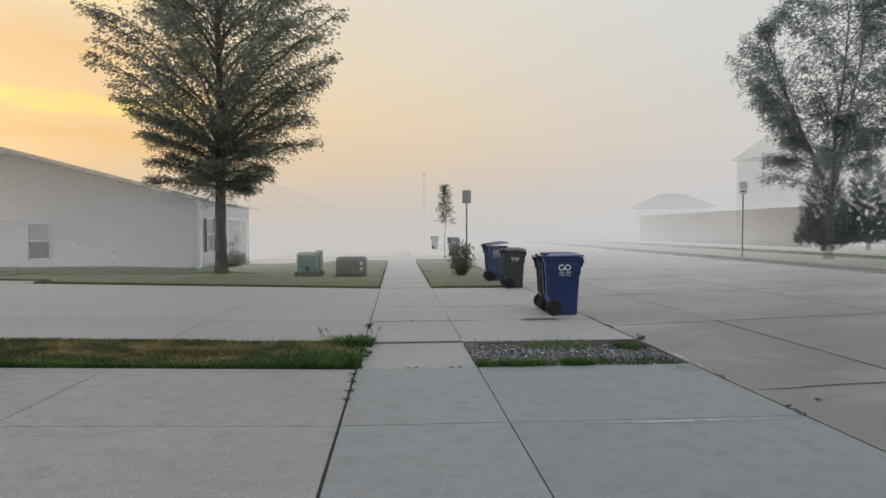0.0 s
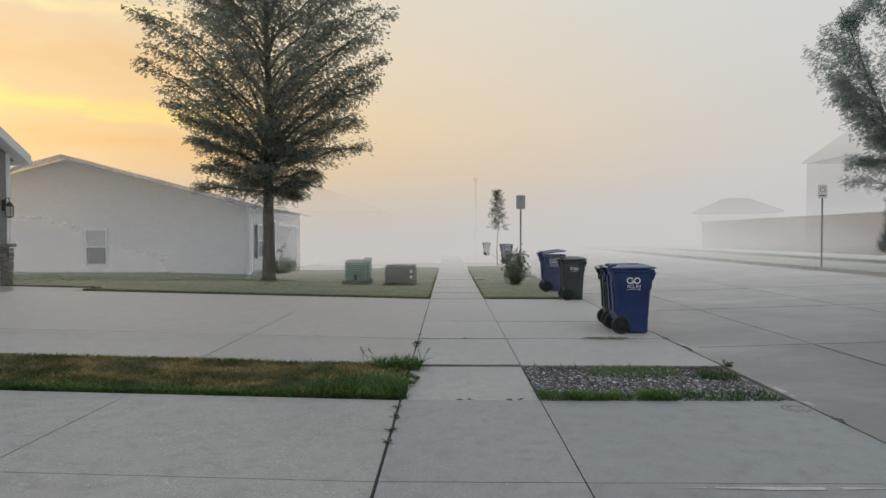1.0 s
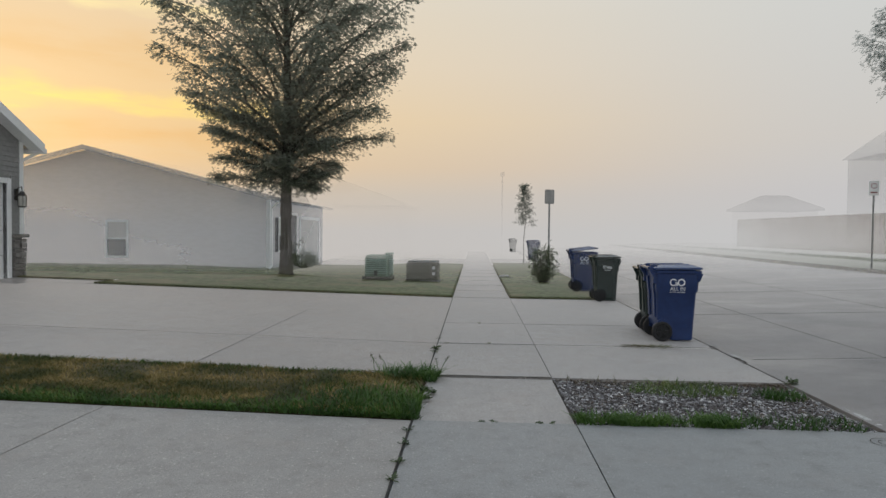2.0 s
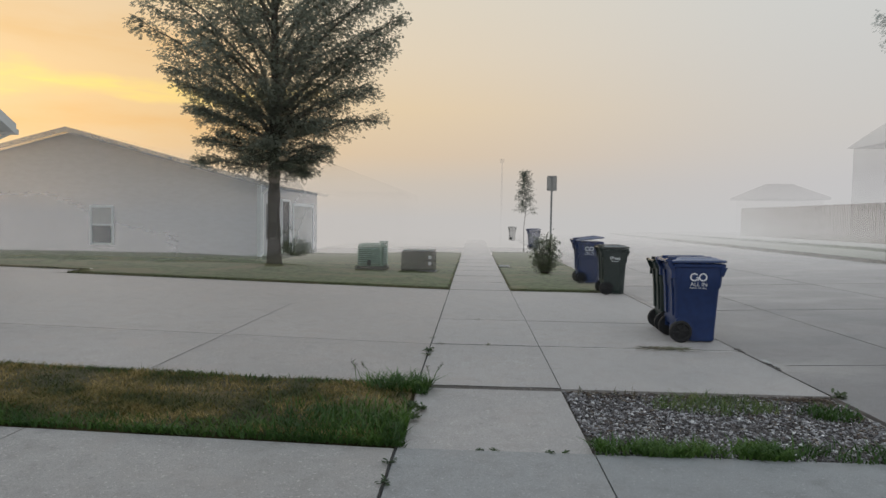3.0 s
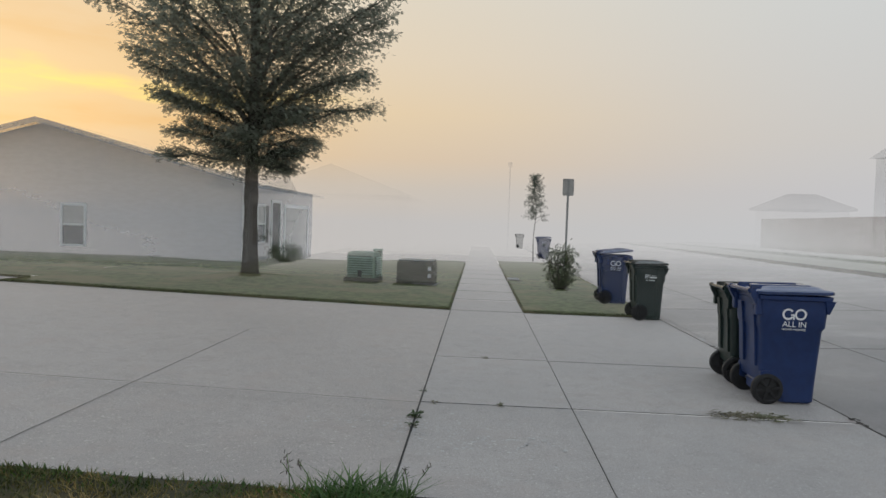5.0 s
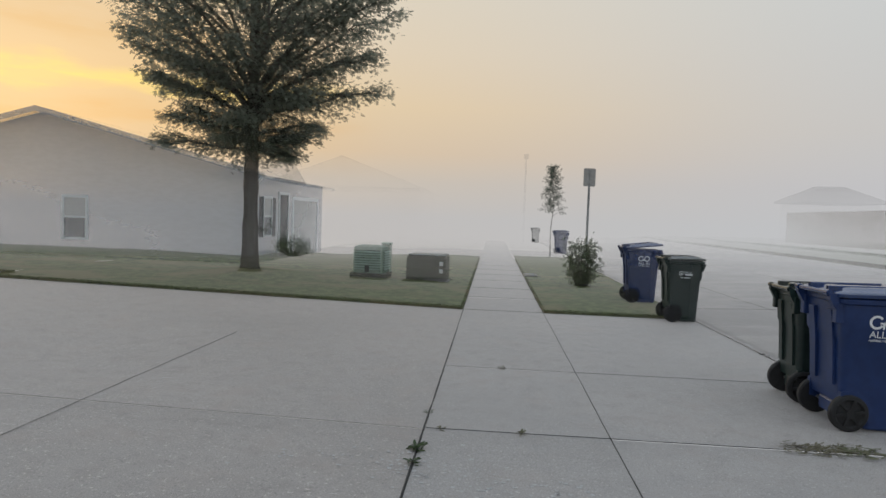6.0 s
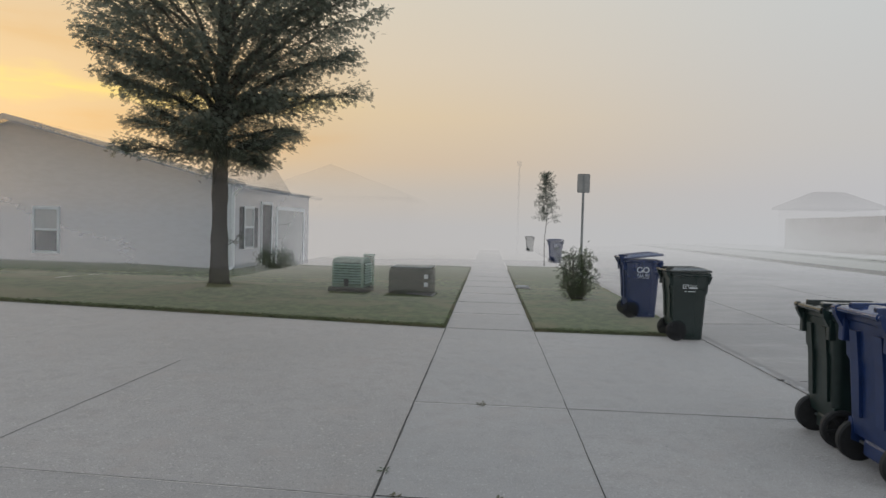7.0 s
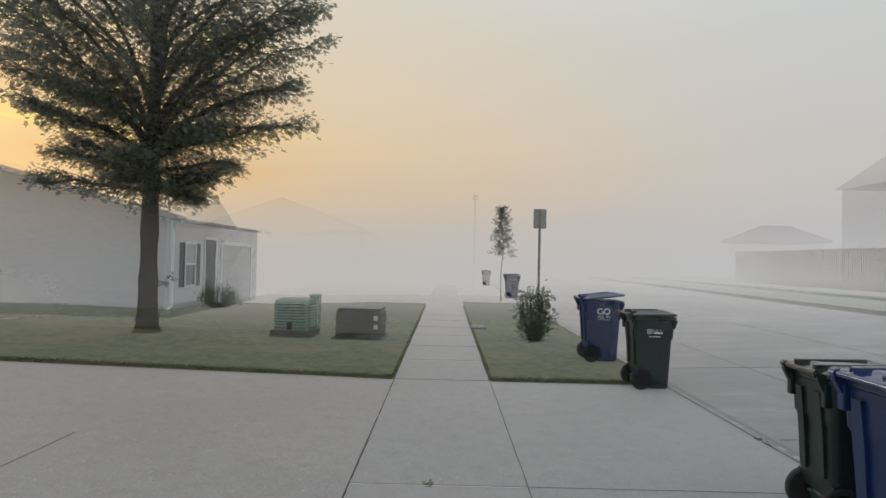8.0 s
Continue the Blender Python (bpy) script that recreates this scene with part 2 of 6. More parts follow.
M["blade_lawn"] = material("lawn_blade", blade_paint([(0.085, 0.105, 0.048), (0.11, 0.13, 0.06), (0.14, 0.16, 0.08)]), 0.9, thin=0.6, translucent=0.5, spec=0.03)
M["stone"] = material("gravel_stone", stone_paint([(0.0, (0.028, 0.025, 0.026)), (0.3, (0.06, 0.052, 0.05)), (0.5, (0.105, 0.09, 0.086)), (0.72, (0.185, 0.18, 0.19)), (0.92, (0.34, 0.335, 0.335)), (1.0, (0.58, 0.57, 0.56))]), 0.75)
M["bark"] = material("bark", bark_paint((0.115, 0.10, 0.085)), 0.95, thin=1.5)
# limb and far bark: paler copies of the bark, haze put in the colour
M["bark_limb"] = material("hazed_limb_bark", bark_paint((0.17, 0.155, 0.135)), 0.95, thin=2.2)
M["bark_far"] = material("hazed_bark", bark_paint((0.15, 0.14, 0.13)), 0.95)
M["bark_locust"] = material("pale_bark", bark_paint((0.15, 0.15, 0.14)), 0.95, thin=2.4)
M["faint_joint"] = material("tooled_joint", plain((0.20, 0.185, 0.172), 30.0, 0.3, 0.2), 0.9)
M["tar"] = material("joint_tar", plain((0.022, 0.021, 0.02), 30.0, 0.4, 0.3), 0.9)
# leaf colour lifted and greyed to stand for haze over the crown
M["leaf"] = material("hazed_maple_leaf", blade_paint([(0.205, 0.225, 0.18), (0.225, 0.245, 0.195), (0.245, 0.265, 0.215)]), 0.9, thin=3.2, translucent=0.55, spec=0.05)
M["leaf_shrub"] = material("shrub_leaf", blade_paint([(0.11, 0.14, 0.085), (0.16, 0.19, 0.11), (0.21, 0.235, 0.145)]), 0.6, thin=2, translucent=0.4, spec=0.25)
# sapling foliage set greyer than the shrub's to imitate haze
M["leaf_sapling"] = material("sapling_leaf", blade_paint([(0.13, 0.155, 0.12), (0.17, 0.19, 0.15), (0.20, 0.22, 0.18)]), 0.7, thin=1.7, translucent=0.4, spec=0.15)
# haze painted into the locust and conifer foliage: paler and bluer green
M["leaf_far"] = material("hazed_locust_leaf", blade_paint([(0.19, 0.235, 0.22), (0.215, 0.26, 0.245), (0.24, 0.285, 0.27)]), 0.8, thin=3.2, translucent=0.6, spec=0.1)
M["needle"] = material("hazed_conifer_spray", blade_paint([(0.19, 0.22, 0.22), (0.215, 0.245, 0.245), (0.24, 0.27, 0.27)]), 0.9, thin=1.9, translucent=0.45, spec=0.1)
M["blue"] = material("blue_plastic", plain((0.010, 0.030, 0.112), 14.0, 0.14, 0.04), 0.42, thin=1.1)
M["green_plastic"] = material("dark_green_plastic", plain((0.011, 0.025, 0.022), 14.0, 0.16, 0.04), 0.42, thin=1.1)
# far bins: paler copies of the plastics with haze mixed into the colour
M["blue_hazed"] = material("hazed_blue_plastic", plain((0.03, 0.05, 0.13), 14.0, 0.14, 0.04), 0.5, thin=0.55)
M["green_hazed"] = material("hazed_green_plastic", plain((0.03, 0.045, 0.04), 14.0, 0.16, 0.04), 0.5, thin=0.6)
M["blue_lid"] = material("blue_lid_plastic", plain((0.014, 0.036, 0.12), 14.0, 0.14, 0.0), 0.07, spec=1.0)
M["green_lid"] = material("dark_green_lid_plastic", plain((0.018, 0.026, 0.023), 14.0, 0.16, 0.0), 0.10, spec=1.0)
# paler copy of box_green for the light that louvre slats catch
M["box_slat"] = material("pale_box_green", plain((0.44, 0.55, 0.47), 11.0, 0.12, 0.05), 0.5, thin=2)
M["black"] = material("black_rubber", plain((0.014, 0.014, 0.015), 30.0, 0.3, 0.1), 0.7, thin=1.4)
M["white_print"] = material("white_print", plain((0.78, 0.79, 0.80), 40.0, 0.05, 0.0), 0.5)
M["white_trim"] = material("white_trim", plain((0.85, 0.86, 0.86), 10.0, 0.04, 0.03), 0.55, thin=0.65)
M["siding"] = material("grey_siding", siding_paint((0.36, 0.395, 0.44)), 0.65, thin=1.0)
M["fascia"] = material("grey_fascia", plain((0.46, 0.465, 0.47), 10.0, 0.04, 0.03), 0.6, thin=2.2)
# rear walls set all but see-through, so sky colour shows as haze
M["siding_back"] = material("faded_rear_siding", siding_paint((0.40, 0.40, 0.395)), 0.65, thin=60)
M["siding_near"] = material("blue_grey_siding", plain((0.30, 0.298, 0.295), 12.0, 0.12, 0.08), 0.65)
# far house faded beyond its distance to imitate haze
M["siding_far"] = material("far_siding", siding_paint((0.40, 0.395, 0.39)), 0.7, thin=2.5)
M["shingle"] = material("asphalt_shingle", shingle_paint((0.30, 0.29, 0.285)), 0.9, thin=1.6)
# paler, more see-through shingle copies that fade roof and dormer like haze
M["shingle_rake"] = material("hazed_rake_shingle", shingle_paint((0.36, 0.355, 0.35)), 0.9, thin=2.6)
M["shingle_loft"] = material("hazed_shingle", shingle_paint((0.36, 0.35, 0.345)), 0.9, thin=7.0)
M["siding_distant"] = material("distant_siding", siding_paint((0.22, 0.23, 0.24)), 0.7, thin=0.8)
M["shed_wall"] = material("shed_siding", siding_paint((0.14, 0.14, 0.14)), 0.8, thin=1.9)
M["shed_roof"] = material("shed_shingle", shingle_paint((0.10, 0.10, 0.10)), 0.9, thin=1.4)
M["stone_wall"] = material("ledge_stone", plain((0.22, 0.205, 0.19), 9.0, 0.3, 0.4), 0.9)
M["glass"] = material("window_glass", plain((0.13, 0.15, 0.16), 2.0, 0.2, 0.0), 0.08, spec=0.8)
M["blind"] = material("window_blind", plain((0.55, 0.55, 0.53), 5.0, 0.05, 0.0), 0.7)
M["shutter"] = material("dark_shutter", plain((0.06, 0.062, 0.065), 12.0, 0.15, 0.05), 0.6)
M["box_green"] = material("green_utility_paint", plain((0.27, 0.35, 0.285), 11.0, 0.15, 0.05), 0.55, thin=2)
M["box_dark"] = material("dark_grey_utility_paint", plain((0.095, 0.09, 0.09), 11.0, 0.15, 0.05), 0.5, thin=2)
M["sticker"] = material("label_white", plain((0.7, 0.7, 0.7), 40.0, 0.05, 0.0), 0.5)
M["steel"] = material("galvanised_steel", plain((0.30, 0.31, 0.31), 30.0, 0.2, 0.05), 0.5, metal=0.6)
# steel copy set more see-through, so the lamp post looks hazed
M["steel_far"] = material("hazed_steel", plain((0.32, 0.32, 0.32), 30.0, 0.2, 0.05), 0.5, thin=2)
M["sign_face"] = material("sign_back", plain((0.28, 0.285, 0.28), 15.0, 0.12, 0.02), 0.5, metal=0.5)
M["sign_red"] = material("sign_red_print", plain((0.38, 0.05, 0.05), 15.0, 0.1, 0.0), 0.5)
M["fence"] = material("weathered_fence", bark_paint((0.30, 0.25, 0.21)), 0.9)
M["bronze"] = material("dark_bronze", plain((0.03, 0.027, 0.024), 20.0, 0.2, 0.05), 0.5, metal=0.5)
M["lamp_glass"] = material("lantern_glass", plain((0.45, 0.44, 0.40), 10.0, 0.1, 0.0), 0.15)
M["weed"] = material("weed_leaf", blade_paint([(0.022, 0.04, 0.016), (0.045, 0.075, 0.026), (0.09, 0.12, 0.045)]), 0.6, translucent=0.3)
M["mulch"] = material("bark_chip", stone_paint([(0.0, (0.03, 0.02, 0.014)), (0.5, (0.075, 0.05, 0.036)), (0.85, (0.14, 0.10, 0.07)), (1.0, (0.30, 0.26, 0.21))]), 0.9)
M["clipping"] = material("dried_clippings", blade_paint([(0.07, 0.06, 0.04), (0.13, 0.115, 0.07), (0.085, 0.10, 0.05)]), 0.9)

# ---- building helpers ----


def smoothstep(a, b, x):
    t = min(1.0, max(0.0, (x - a) / (b - a)))
    return t * t * (3 - 2 * t)


def h(x, y):
    """Height of the finished ground."""
    z = 0.0
    if x < -0.5:
        z += 0.023 * min(-0.5 - x, 10.5)
        z += 0.15 * math.exp(-((x + 4.9) ** 2 + (y - 17.87) ** 2) / 0.8)
        z -= 0.25 * smoothstep(18.2, 26.0, y) * smoothstep(-1.0, -6.5, x)
    if x > 3.0:
        z += 0.033 * min(x - 3.0, 9.0) + 0.045 * min(max(0.0, x - 12.2), 7.0)
    return z


def part(name, bm, mat, parent=None, label="", smooth=False):
    me = bpy.data.meshes.new(name)
    bm.normal_update()
    bm.to_mesh(me)
    bm.free()
    if smooth:
        me.shade_smooth()
    if smooth == "edges":
        me.set_sharp_from_angle(angle=radians(32))
    me.materials.append(mat)
    ob = new(name, me)
    ob.parent = parent
    return tagged(ob, label)


def raw(name, verts, faces, mat, parent=None, label="", smooth=False):
    me = bpy.data.meshes.new(name)
    me.from_pydata(verts, [], faces)
    if smooth:
        me.shade_smooth()
    me.materials.append(mat)
    ob = new(name, me)
    ob.parent = parent
    return tagged(ob, label)


def thing(name, label, category, at=(0, 0, 0), rz=0.0, group="", kind=""):
    ob = new(name)
    ob.empty_display_size = 0.1
    ob.matrix_basis = pose(*at, 0, 0, rz)
    return tagged(ob, label, category, group, kind)


def add_box(bm, x0, x1, y0, y1, z0, z1, bevel=0.0, m=None):
    r = bmesh.ops.create_cube(bm, size=1.0)
    bmesh.ops.scale(bm, vec=(x1 - x0, y1 - y0, z1 - z0), verts=r["verts"])
    bmesh.ops.translate(bm, vec=((x0 + x1) / 2, (y0 + y1) / 2, (z0 + z1) / 2), verts=r["verts"])
    vs = r["verts"]
    if bevel:
        edges = list({e for v in vs for e in v.link_edges})
        res = bmesh.ops.bevel(bm, geom=edges, offset=bevel, segments=2, affect="EDGES", profile=0.5)
        vs = list({v for f in res["faces"] for v in f.verts} | {v for v in vs if v.is_valid})
    if m is not None:
        bmesh.ops.transform(bm, matrix=m, verts=vs)
    return vs


def box(x0, x1, y0, y1, z0, z1, bevel=0.0):
    bm = bmesh.new()
    add_box(bm, x0, x1, y0, y1, z0, z1, bevel)
    return bm


def add_rod(bm, a, b, r0, r1=None, seg=10):
    a, b = Vector(a), Vector(b)
    r1 = r0 if r1 is None else r1
    q = (b - a).to_track_quat("Z", "Y").to_matrix()
    rings = []
    for p, r in ((a, r0), (b, r1)):
        rings.append([bm.verts.new(p + q @ Vector((r * math.cos(2 * math.pi * i / seg), r * math.sin(2 * math.pi * i / seg), 0))) for i in range(seg)])
    for i in range(seg):
        bm.faces.new((rings[0][i], rings[0][(i + 1) % seg], rings[1][(i + 1) % seg], rings[1][i]))
    bm.faces.new(rings[0][::-1])
    bm.faces.new(rings[1])


def rod(a, b, r0, r1=None, seg=10):
    bm = bmesh.new()
    add_rod(bm, a, b, r0, r1, seg)
    return bm


def add_loft(bm, sections, close=True):
    """Join rings of equal length; caps the ends."""
    rings = [[bm.verts.new(p) for p in s] for s in sections]
    n = len(rings[0])
    for a, b in zip(rings, rings[1:]):
        for i in range(n):
            bm.faces.new((a[i], a[(i + 1) % n], b[(i + 1) % n], b[i]))
    if close:
        bm.faces.new(rings[0][::-1])
        bm.faces.new(rings[-1])


def round_rect(cx, cy, z, w, d, r, seg=4):
    pts = []
    for sx, sy, a0 in ((1, 1, 0), (-1, 1, 90), (-1, -1, 180), (1, -1, 270)):
        for i in range(seg + 1):
            a = radians(a0 + 90 * i / seg)
            pts.append((cx + sx * (w / 2 - r) + r * math.cos(a), cy + sy * (d / 2 - r) + r * math.sin(a), z))
    return pts


def tube_path(bm, pts, radii, seg=8):
    """A tapered tube along points."""
    rings = []
    for i, p in enumerate(pts):
        t = (Vector(pts[min(i + 1, len(pts) - 1)]) - Vector(pts[max(i - 1, 0)])).normalized()
        q = t.to_track_quat("Z", "Y").to_matrix()
        rings.append([Vector(p) + q @ Vector((radii[i] * math.cos(2 * math.pi * k / seg), radii[i] * math.sin(2 * math.pi * k / seg), 0)) for k in range(seg)])
    add_loft(bm, rings)


def sheet(name, x0, x1, y0, y1, step, mat, lift=0.0, thick=0.0, parent=None, rough=0.0):
    """A patch of ground that follows h, with skirts where it has thickness."""
    nx, ny = max(1, math.ceil((x1 - x0) / step)), max(1, math.ceil((y1 - y0) / step))
    v = []
    for j in range(ny + 1):
        for i in range(nx + 1):
            x, y = x0 + (x1 - x0) * i / nx, y0 + (y1 - y0) * j / ny
            v.append((x, y, h(x, y) + lift + (rough * noise.noise((x * 2.1, y * 2.1, 0.3)) if rough else 0.0)))
    f = [(j * (nx + 1) + i, j * (nx + 1) + i + 1, (j + 1) * (nx + 1) + i + 1, (j + 1) * (nx + 1) + i) for j in range(ny) for i in range(nx)]
    if thick:
        ring = [i for i in range(nx + 1)] + [j * (nx + 1) + nx for j in range(1, ny + 1)] + [ny * (nx + 1) + i for i in range(nx - 1, -1, -1)] + [j * (nx + 1) for j in range(ny - 1, 0, -1)]
        low = len(v)
        for k in ring:
            x, y, z = v[k]
            v.append((x, y, z - thick))
        n = len(ring)
        f += [(ring[(k + 1) % n], ring[k], low + k, low + (k + 1) % n) for k in range(n)]
    return raw(name, v, f, mat, parent)


# ---- ground, drives, pavements, street ----
def build_ground():
    xs = [-400, -160, -70, -40] + [x for x in range(-30, 31)] + [40, 70, 160, 400]
    ys = [-400, -120, -50, -25] + [y for y in range(-14, 61)] + [75, 110, 200, 500]
    v = [(x, y, h(x, y) - 0.10) for y in ys for x in xs]
    n = len(xs)
    f = [(j * n + i, j * n + i + 1, (j + 1) * n + i + 1, (j + 1) * n + i) for j in range(len(ys) - 1) for i in range(n - 1)]
    tagged(raw("ground", v, f, M["ground"], smooth=True), "bare soil under lawns and paving", "ground", kind="structure")


build_ground()


def slabs(owner, cols, rows, mat, gap=0.008, skip=(), step=0.6, near=22.0):
    for i in range(len(cols) - 1):
        for j in range(len(rows) - 1):
            if (i, j) in skip:
                continue
            e = gap if rows[j] < near else 0.001
            sheet("slab", cols[i] + e, cols[i + 1] - e, rows[j] + e, rows[j + 1] - e, step, mat, random.uniform(-0.002, 0.002) if e == gap else 0.0, (0.09 if rows[j] < 9 else 0.0) if e == gap else 0.0, owner)


drive_near = thing("driveway", "grey broom-finished concrete driveway in large slabs", "driveway", kind="structure")
slabs(drive_near, [-11.0, -7.0, -2.85, -0.5], [-9.0, -4.5, -1.2, 1.8, 4.76, 6.57], M["concrete_left"], 0.005)
slabs(drive_near, [-0.489, 0.72], [-9.0, -4.5, -1.2, 1.8, 4.76, 6.58], M["concrete"], 0.005)
slabs(drive_near, [0.72, 2.93], [-9.0, -4.5, -1.2, 1.8, 4.76, 6.58], M["concrete_right"], 0.005)
drive_mid = thing("driveway", "pale concrete driveway leading up to a garage", "driveway", kind="structure")
slabs(drive_mid, [-10.7, -2.86, -0.5], [8.04, 9.78, 15.27], M["concrete_drive"], 0.002)
sheet("slab", -10.7, -8.42, 15.275, 16.0, 0.6, M["concrete_drive"], 0.0, 0.02, drive_mid)
slabs(drive_mid, [-0.489, 0.72, 2.93], [8.05, 9.80, 11.56, 15.27], M["concrete_walk"], 0.002)
drive_far = thing("driveway", "concrete driveway of a misty neighbouring house", "driveway", kind="structure")
slabs(drive_far, [-7.4, -4.0, -0.5], [28.6, 31.4, 34.2], M["concrete_drive"])
slabs(drive_far, [0.73, 2.92], [30.0, 35.0], M["concrete_drive"])
walkway = thing("pavement", "narrow concrete footpath of square slabs", "pavement", kind="structure")
sheet("slab", -0.47, 0.715, 6.592, 7.998, 0.3, M["concrete_walk"], -0.008, 0.09, walkway)
slabs(walkway, [-0.5, 0.72], [15.28 + 1.57 * k for k in range(21)], M["concrete_walk"], 0.003, near=20.5)
walk_far = thing("pavement", "concrete footpath across the street", "pavement", kind="structure")
slabs(walk_far, [15.6, 16.9], [6.0 + 1.6 * k for k in range(26)], M["concrete_drive"], 0.009, step=1.6)
street = thing("road", "wide concrete street with worn joints", "road", kind="structure")
slabs(street, [3.06, 4.55, 7.2, 9.6, 12.0], [-12.7, -5.4, -1.7, 1.95, 5.5, 9.12, 12.85, 16.5, 20.1, 23.8, 27.5, 31.1, 34.8, 42.0, 49.4, 60.0], M["concrete_street"], 0.005, step=1.2, near=9.0)
sheet("curb", 2.935, 3.055, -12, 60, 1.5, M["concrete_street"], 0.006, 0.03, street)
sheet("curb", 12.01, 12.2, -12, 60, 1.5, M["concrete"], 0.10, 0.11, street)


def lawn(name, x0, x1, y0, y1, mat, lift, label, step=0.5):
    return tagged(sheet(name, x0, x1, y0, y1, step, mat, lift, 0.12 if y0 < 9 else 0.0, None, 0.02), label, "lawn", kind="structure")


lawn("lawn", -11.0, -0.51, 6.63, 8.02, M["thatch"], 0.015, "strip of half-dry grass between two driveways", 0.15)
lawn("lawn", -8.4, -0.51, 15.29, 28.58, M["lawn"], 0.025, "mown green lawn under a tree")
lawn("lawn", -30.0, -8.41, 16.01, 25.3, M["lawn"], 0.025, "lawn running back between two houses", 0.5)
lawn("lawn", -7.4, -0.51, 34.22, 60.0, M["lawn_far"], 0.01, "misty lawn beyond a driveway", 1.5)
lawn("lawn", 0.73, 2.90, 15.29, 30.0, M["lawn"], 0.025, "mown grass verge between footpath and street")
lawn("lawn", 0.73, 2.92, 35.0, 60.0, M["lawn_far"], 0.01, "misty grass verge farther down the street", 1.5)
lawn("lawn", 12.21, 15.58, -5.0, 60.0, M["verge"], 0.08, "green verge across the street", 1.0)
lawn("lawn", 16.92, 30.0, -5.0, 60.0, M["verge"], 0.03, "lawn before a fence across the street", 1.5)


def turf_edge(x0, y0, x1, y1, label):
    """The cut edge of a lawn: a low uneven bank of roots and soil along a line."""
    v, f = [], []
    n = max(8, int(math.hypot(x1 - x0, y1 - y0) / 0.12))
    d = Vector((x1 - x0, y1 - y0)).normalized()
    for i in range(n + 1):
        x, y = x0 + (x1 - x0) * i / n, y0 + (y1 - y0) * i / n
        w = 0.012 + 0.012 * noise.noise((x * 3.0, y * 3.0, 0.7))
        z = h(x, y)
        for off, lift in ((-0.004 - w, -0.01), (0.0 - w * 0.3, 0.022), (0.03, 0.034), (0.05, -0.01)):
            v.append((x - d.y * off, y + d.x * off, z + lift + (0.006 * noise.noise((x * 9.0, y * 9.0, 1.3)) if lift > 0 else 0.0)))
    for i in range(n):
        f += [(4 * i + k, 4 * i + 4 + k, 4 * i + 5 + k, 4 * i + 1 + k) for k in range(3)]
    tagged(raw("turf_edge", v, f, M["turf_edge"], smooth=True), label, "lawn edge", kind="structure")


turf_edge(-8.4, 15.285, -0.51, 15.285, "dark cut edge of turf along the driveway")
turf_edge(-10.7, 16.005, -8.4, 16.005, "dark cut edge of turf by a garage")
turf_edge(-8.4, 16.0, -8.4, 15.29, "dark cut edge of turf by a garage")
turf_edge(0.73, 15.285, 2.9, 15.285, "dark cut edge of turf along the driveway")
turf_edge(-0.51, 15.29, -0.51, 28.0, "dark cut edge of turf along the footpath")
turf_edge(0.725, 28.0, 0.725, 15.29, "dark cut edge of turf along the footpath")


def blades(name, count, area, size, mat, label, lean=0.5, keep=None, lift=0.0, width=0.006):
    """Grass blades as bent strips, scattered over a rectangle."""
    x0, x1, y0, y1 = area
    v, f = [], []
    n = 0
    while n < count:
        x, y = random.uniform(x0, x1), random.uniform(y0, y1)
        n += 1
        if keep and random.random() > keep(x, y):
            continue
        L = random.uniform(*size)
        a = random.uniform(0, 2 * math.pi)
        dx, dy = math.cos(a), math.sin(a)
        b = a + random.uniform(-1.2, 1.2) + math.pi / 2
        w = width * random.uniform(0.6, 1.3)
        wx, wy = math.cos(b) * w, math.sin(b) * w
        l = lean * random.uniform(0.2, 1.2) * L
        z = h(x, y) + lift
        k = len(v)
        v += [(x - wx, y - wy, z), (x + wx, y + wy, z), (x + dx * l * 0.35 + wx * 0.8, y + dy * l * 0.35 + wy * 0.8, z + L * 0.55), (x + dx * l * 0.35 - wx * 0.8, y + dy * l * 0.35 - wy * 0.8, z + L * 0.55), (x + dx * l, y + dy * l, z + L * 0.95)]
        f += [(k, k + 1, k + 2, k + 3), (k + 3, k + 2, k + 4)]
    return tagged(raw(name, v, f, mat), label, "grass", kind="stuff")


def patchy(x, y):
    return 0.35 + 0.65 * smoothstep(-0.25, 0.35, noise.noise((x * 0.9, y * 1.5, 2.0)))


blades("grass", 95000, (-8.5, -0.52, 6.64, 8.0), (0.02, 0.06), M["blade_dry"], "half-dry mixed grass blades", 1.5, patchy, 0.005, 0.0034)
blades("grass", 9000, (-8.5, -0.50, 6.60, 6.90), (0.035, 0.085), M["blade_green"], "greener grass along the driveway edge", 0.9, lambda x, y: smoothstep(6.93, 6.65, y) * (0.35 + 0.65 * smoothstep(-0.3, 0.3, noise.noise((x * 1.7, 0.0, 4.0)))), 0.0, 0.005)
blades("grass", 5200, (-8.5, -0.44, 6.585, 6.64), (0.03, 0.065), M["blade_green"], "grass hanging over the driveway edge", 1.5, lambda x, y: 0.35 + 0.65 * smoothstep(-0.3, 0.3, noise.noise((x * 2.3, 0.0, 14.0))), 0.0, 0.005)
blades("grass", 3000, (-8.5, -0.55, 7.85, 8.03), (0.025, 0.055), M["blade_green"], "greener grass along the far edge", 0.7, lambda x, y: 0.3 + 0.7 * smoothstep(-0.3, 0.3, noise.noise((x * 1.4, 0.0, 9.0))))
blades("grass", 3000, (-1.7, -0.46, 6.60, 7.45), (0.05, 0.14), M["blade_green"], "tall green grass tuft at the strip's corner", 1.1, lambda x, y: smoothstep(-1.7, -0.7, x) * smoothstep(7.5, 6.9, y), 0.0, 0.0055)
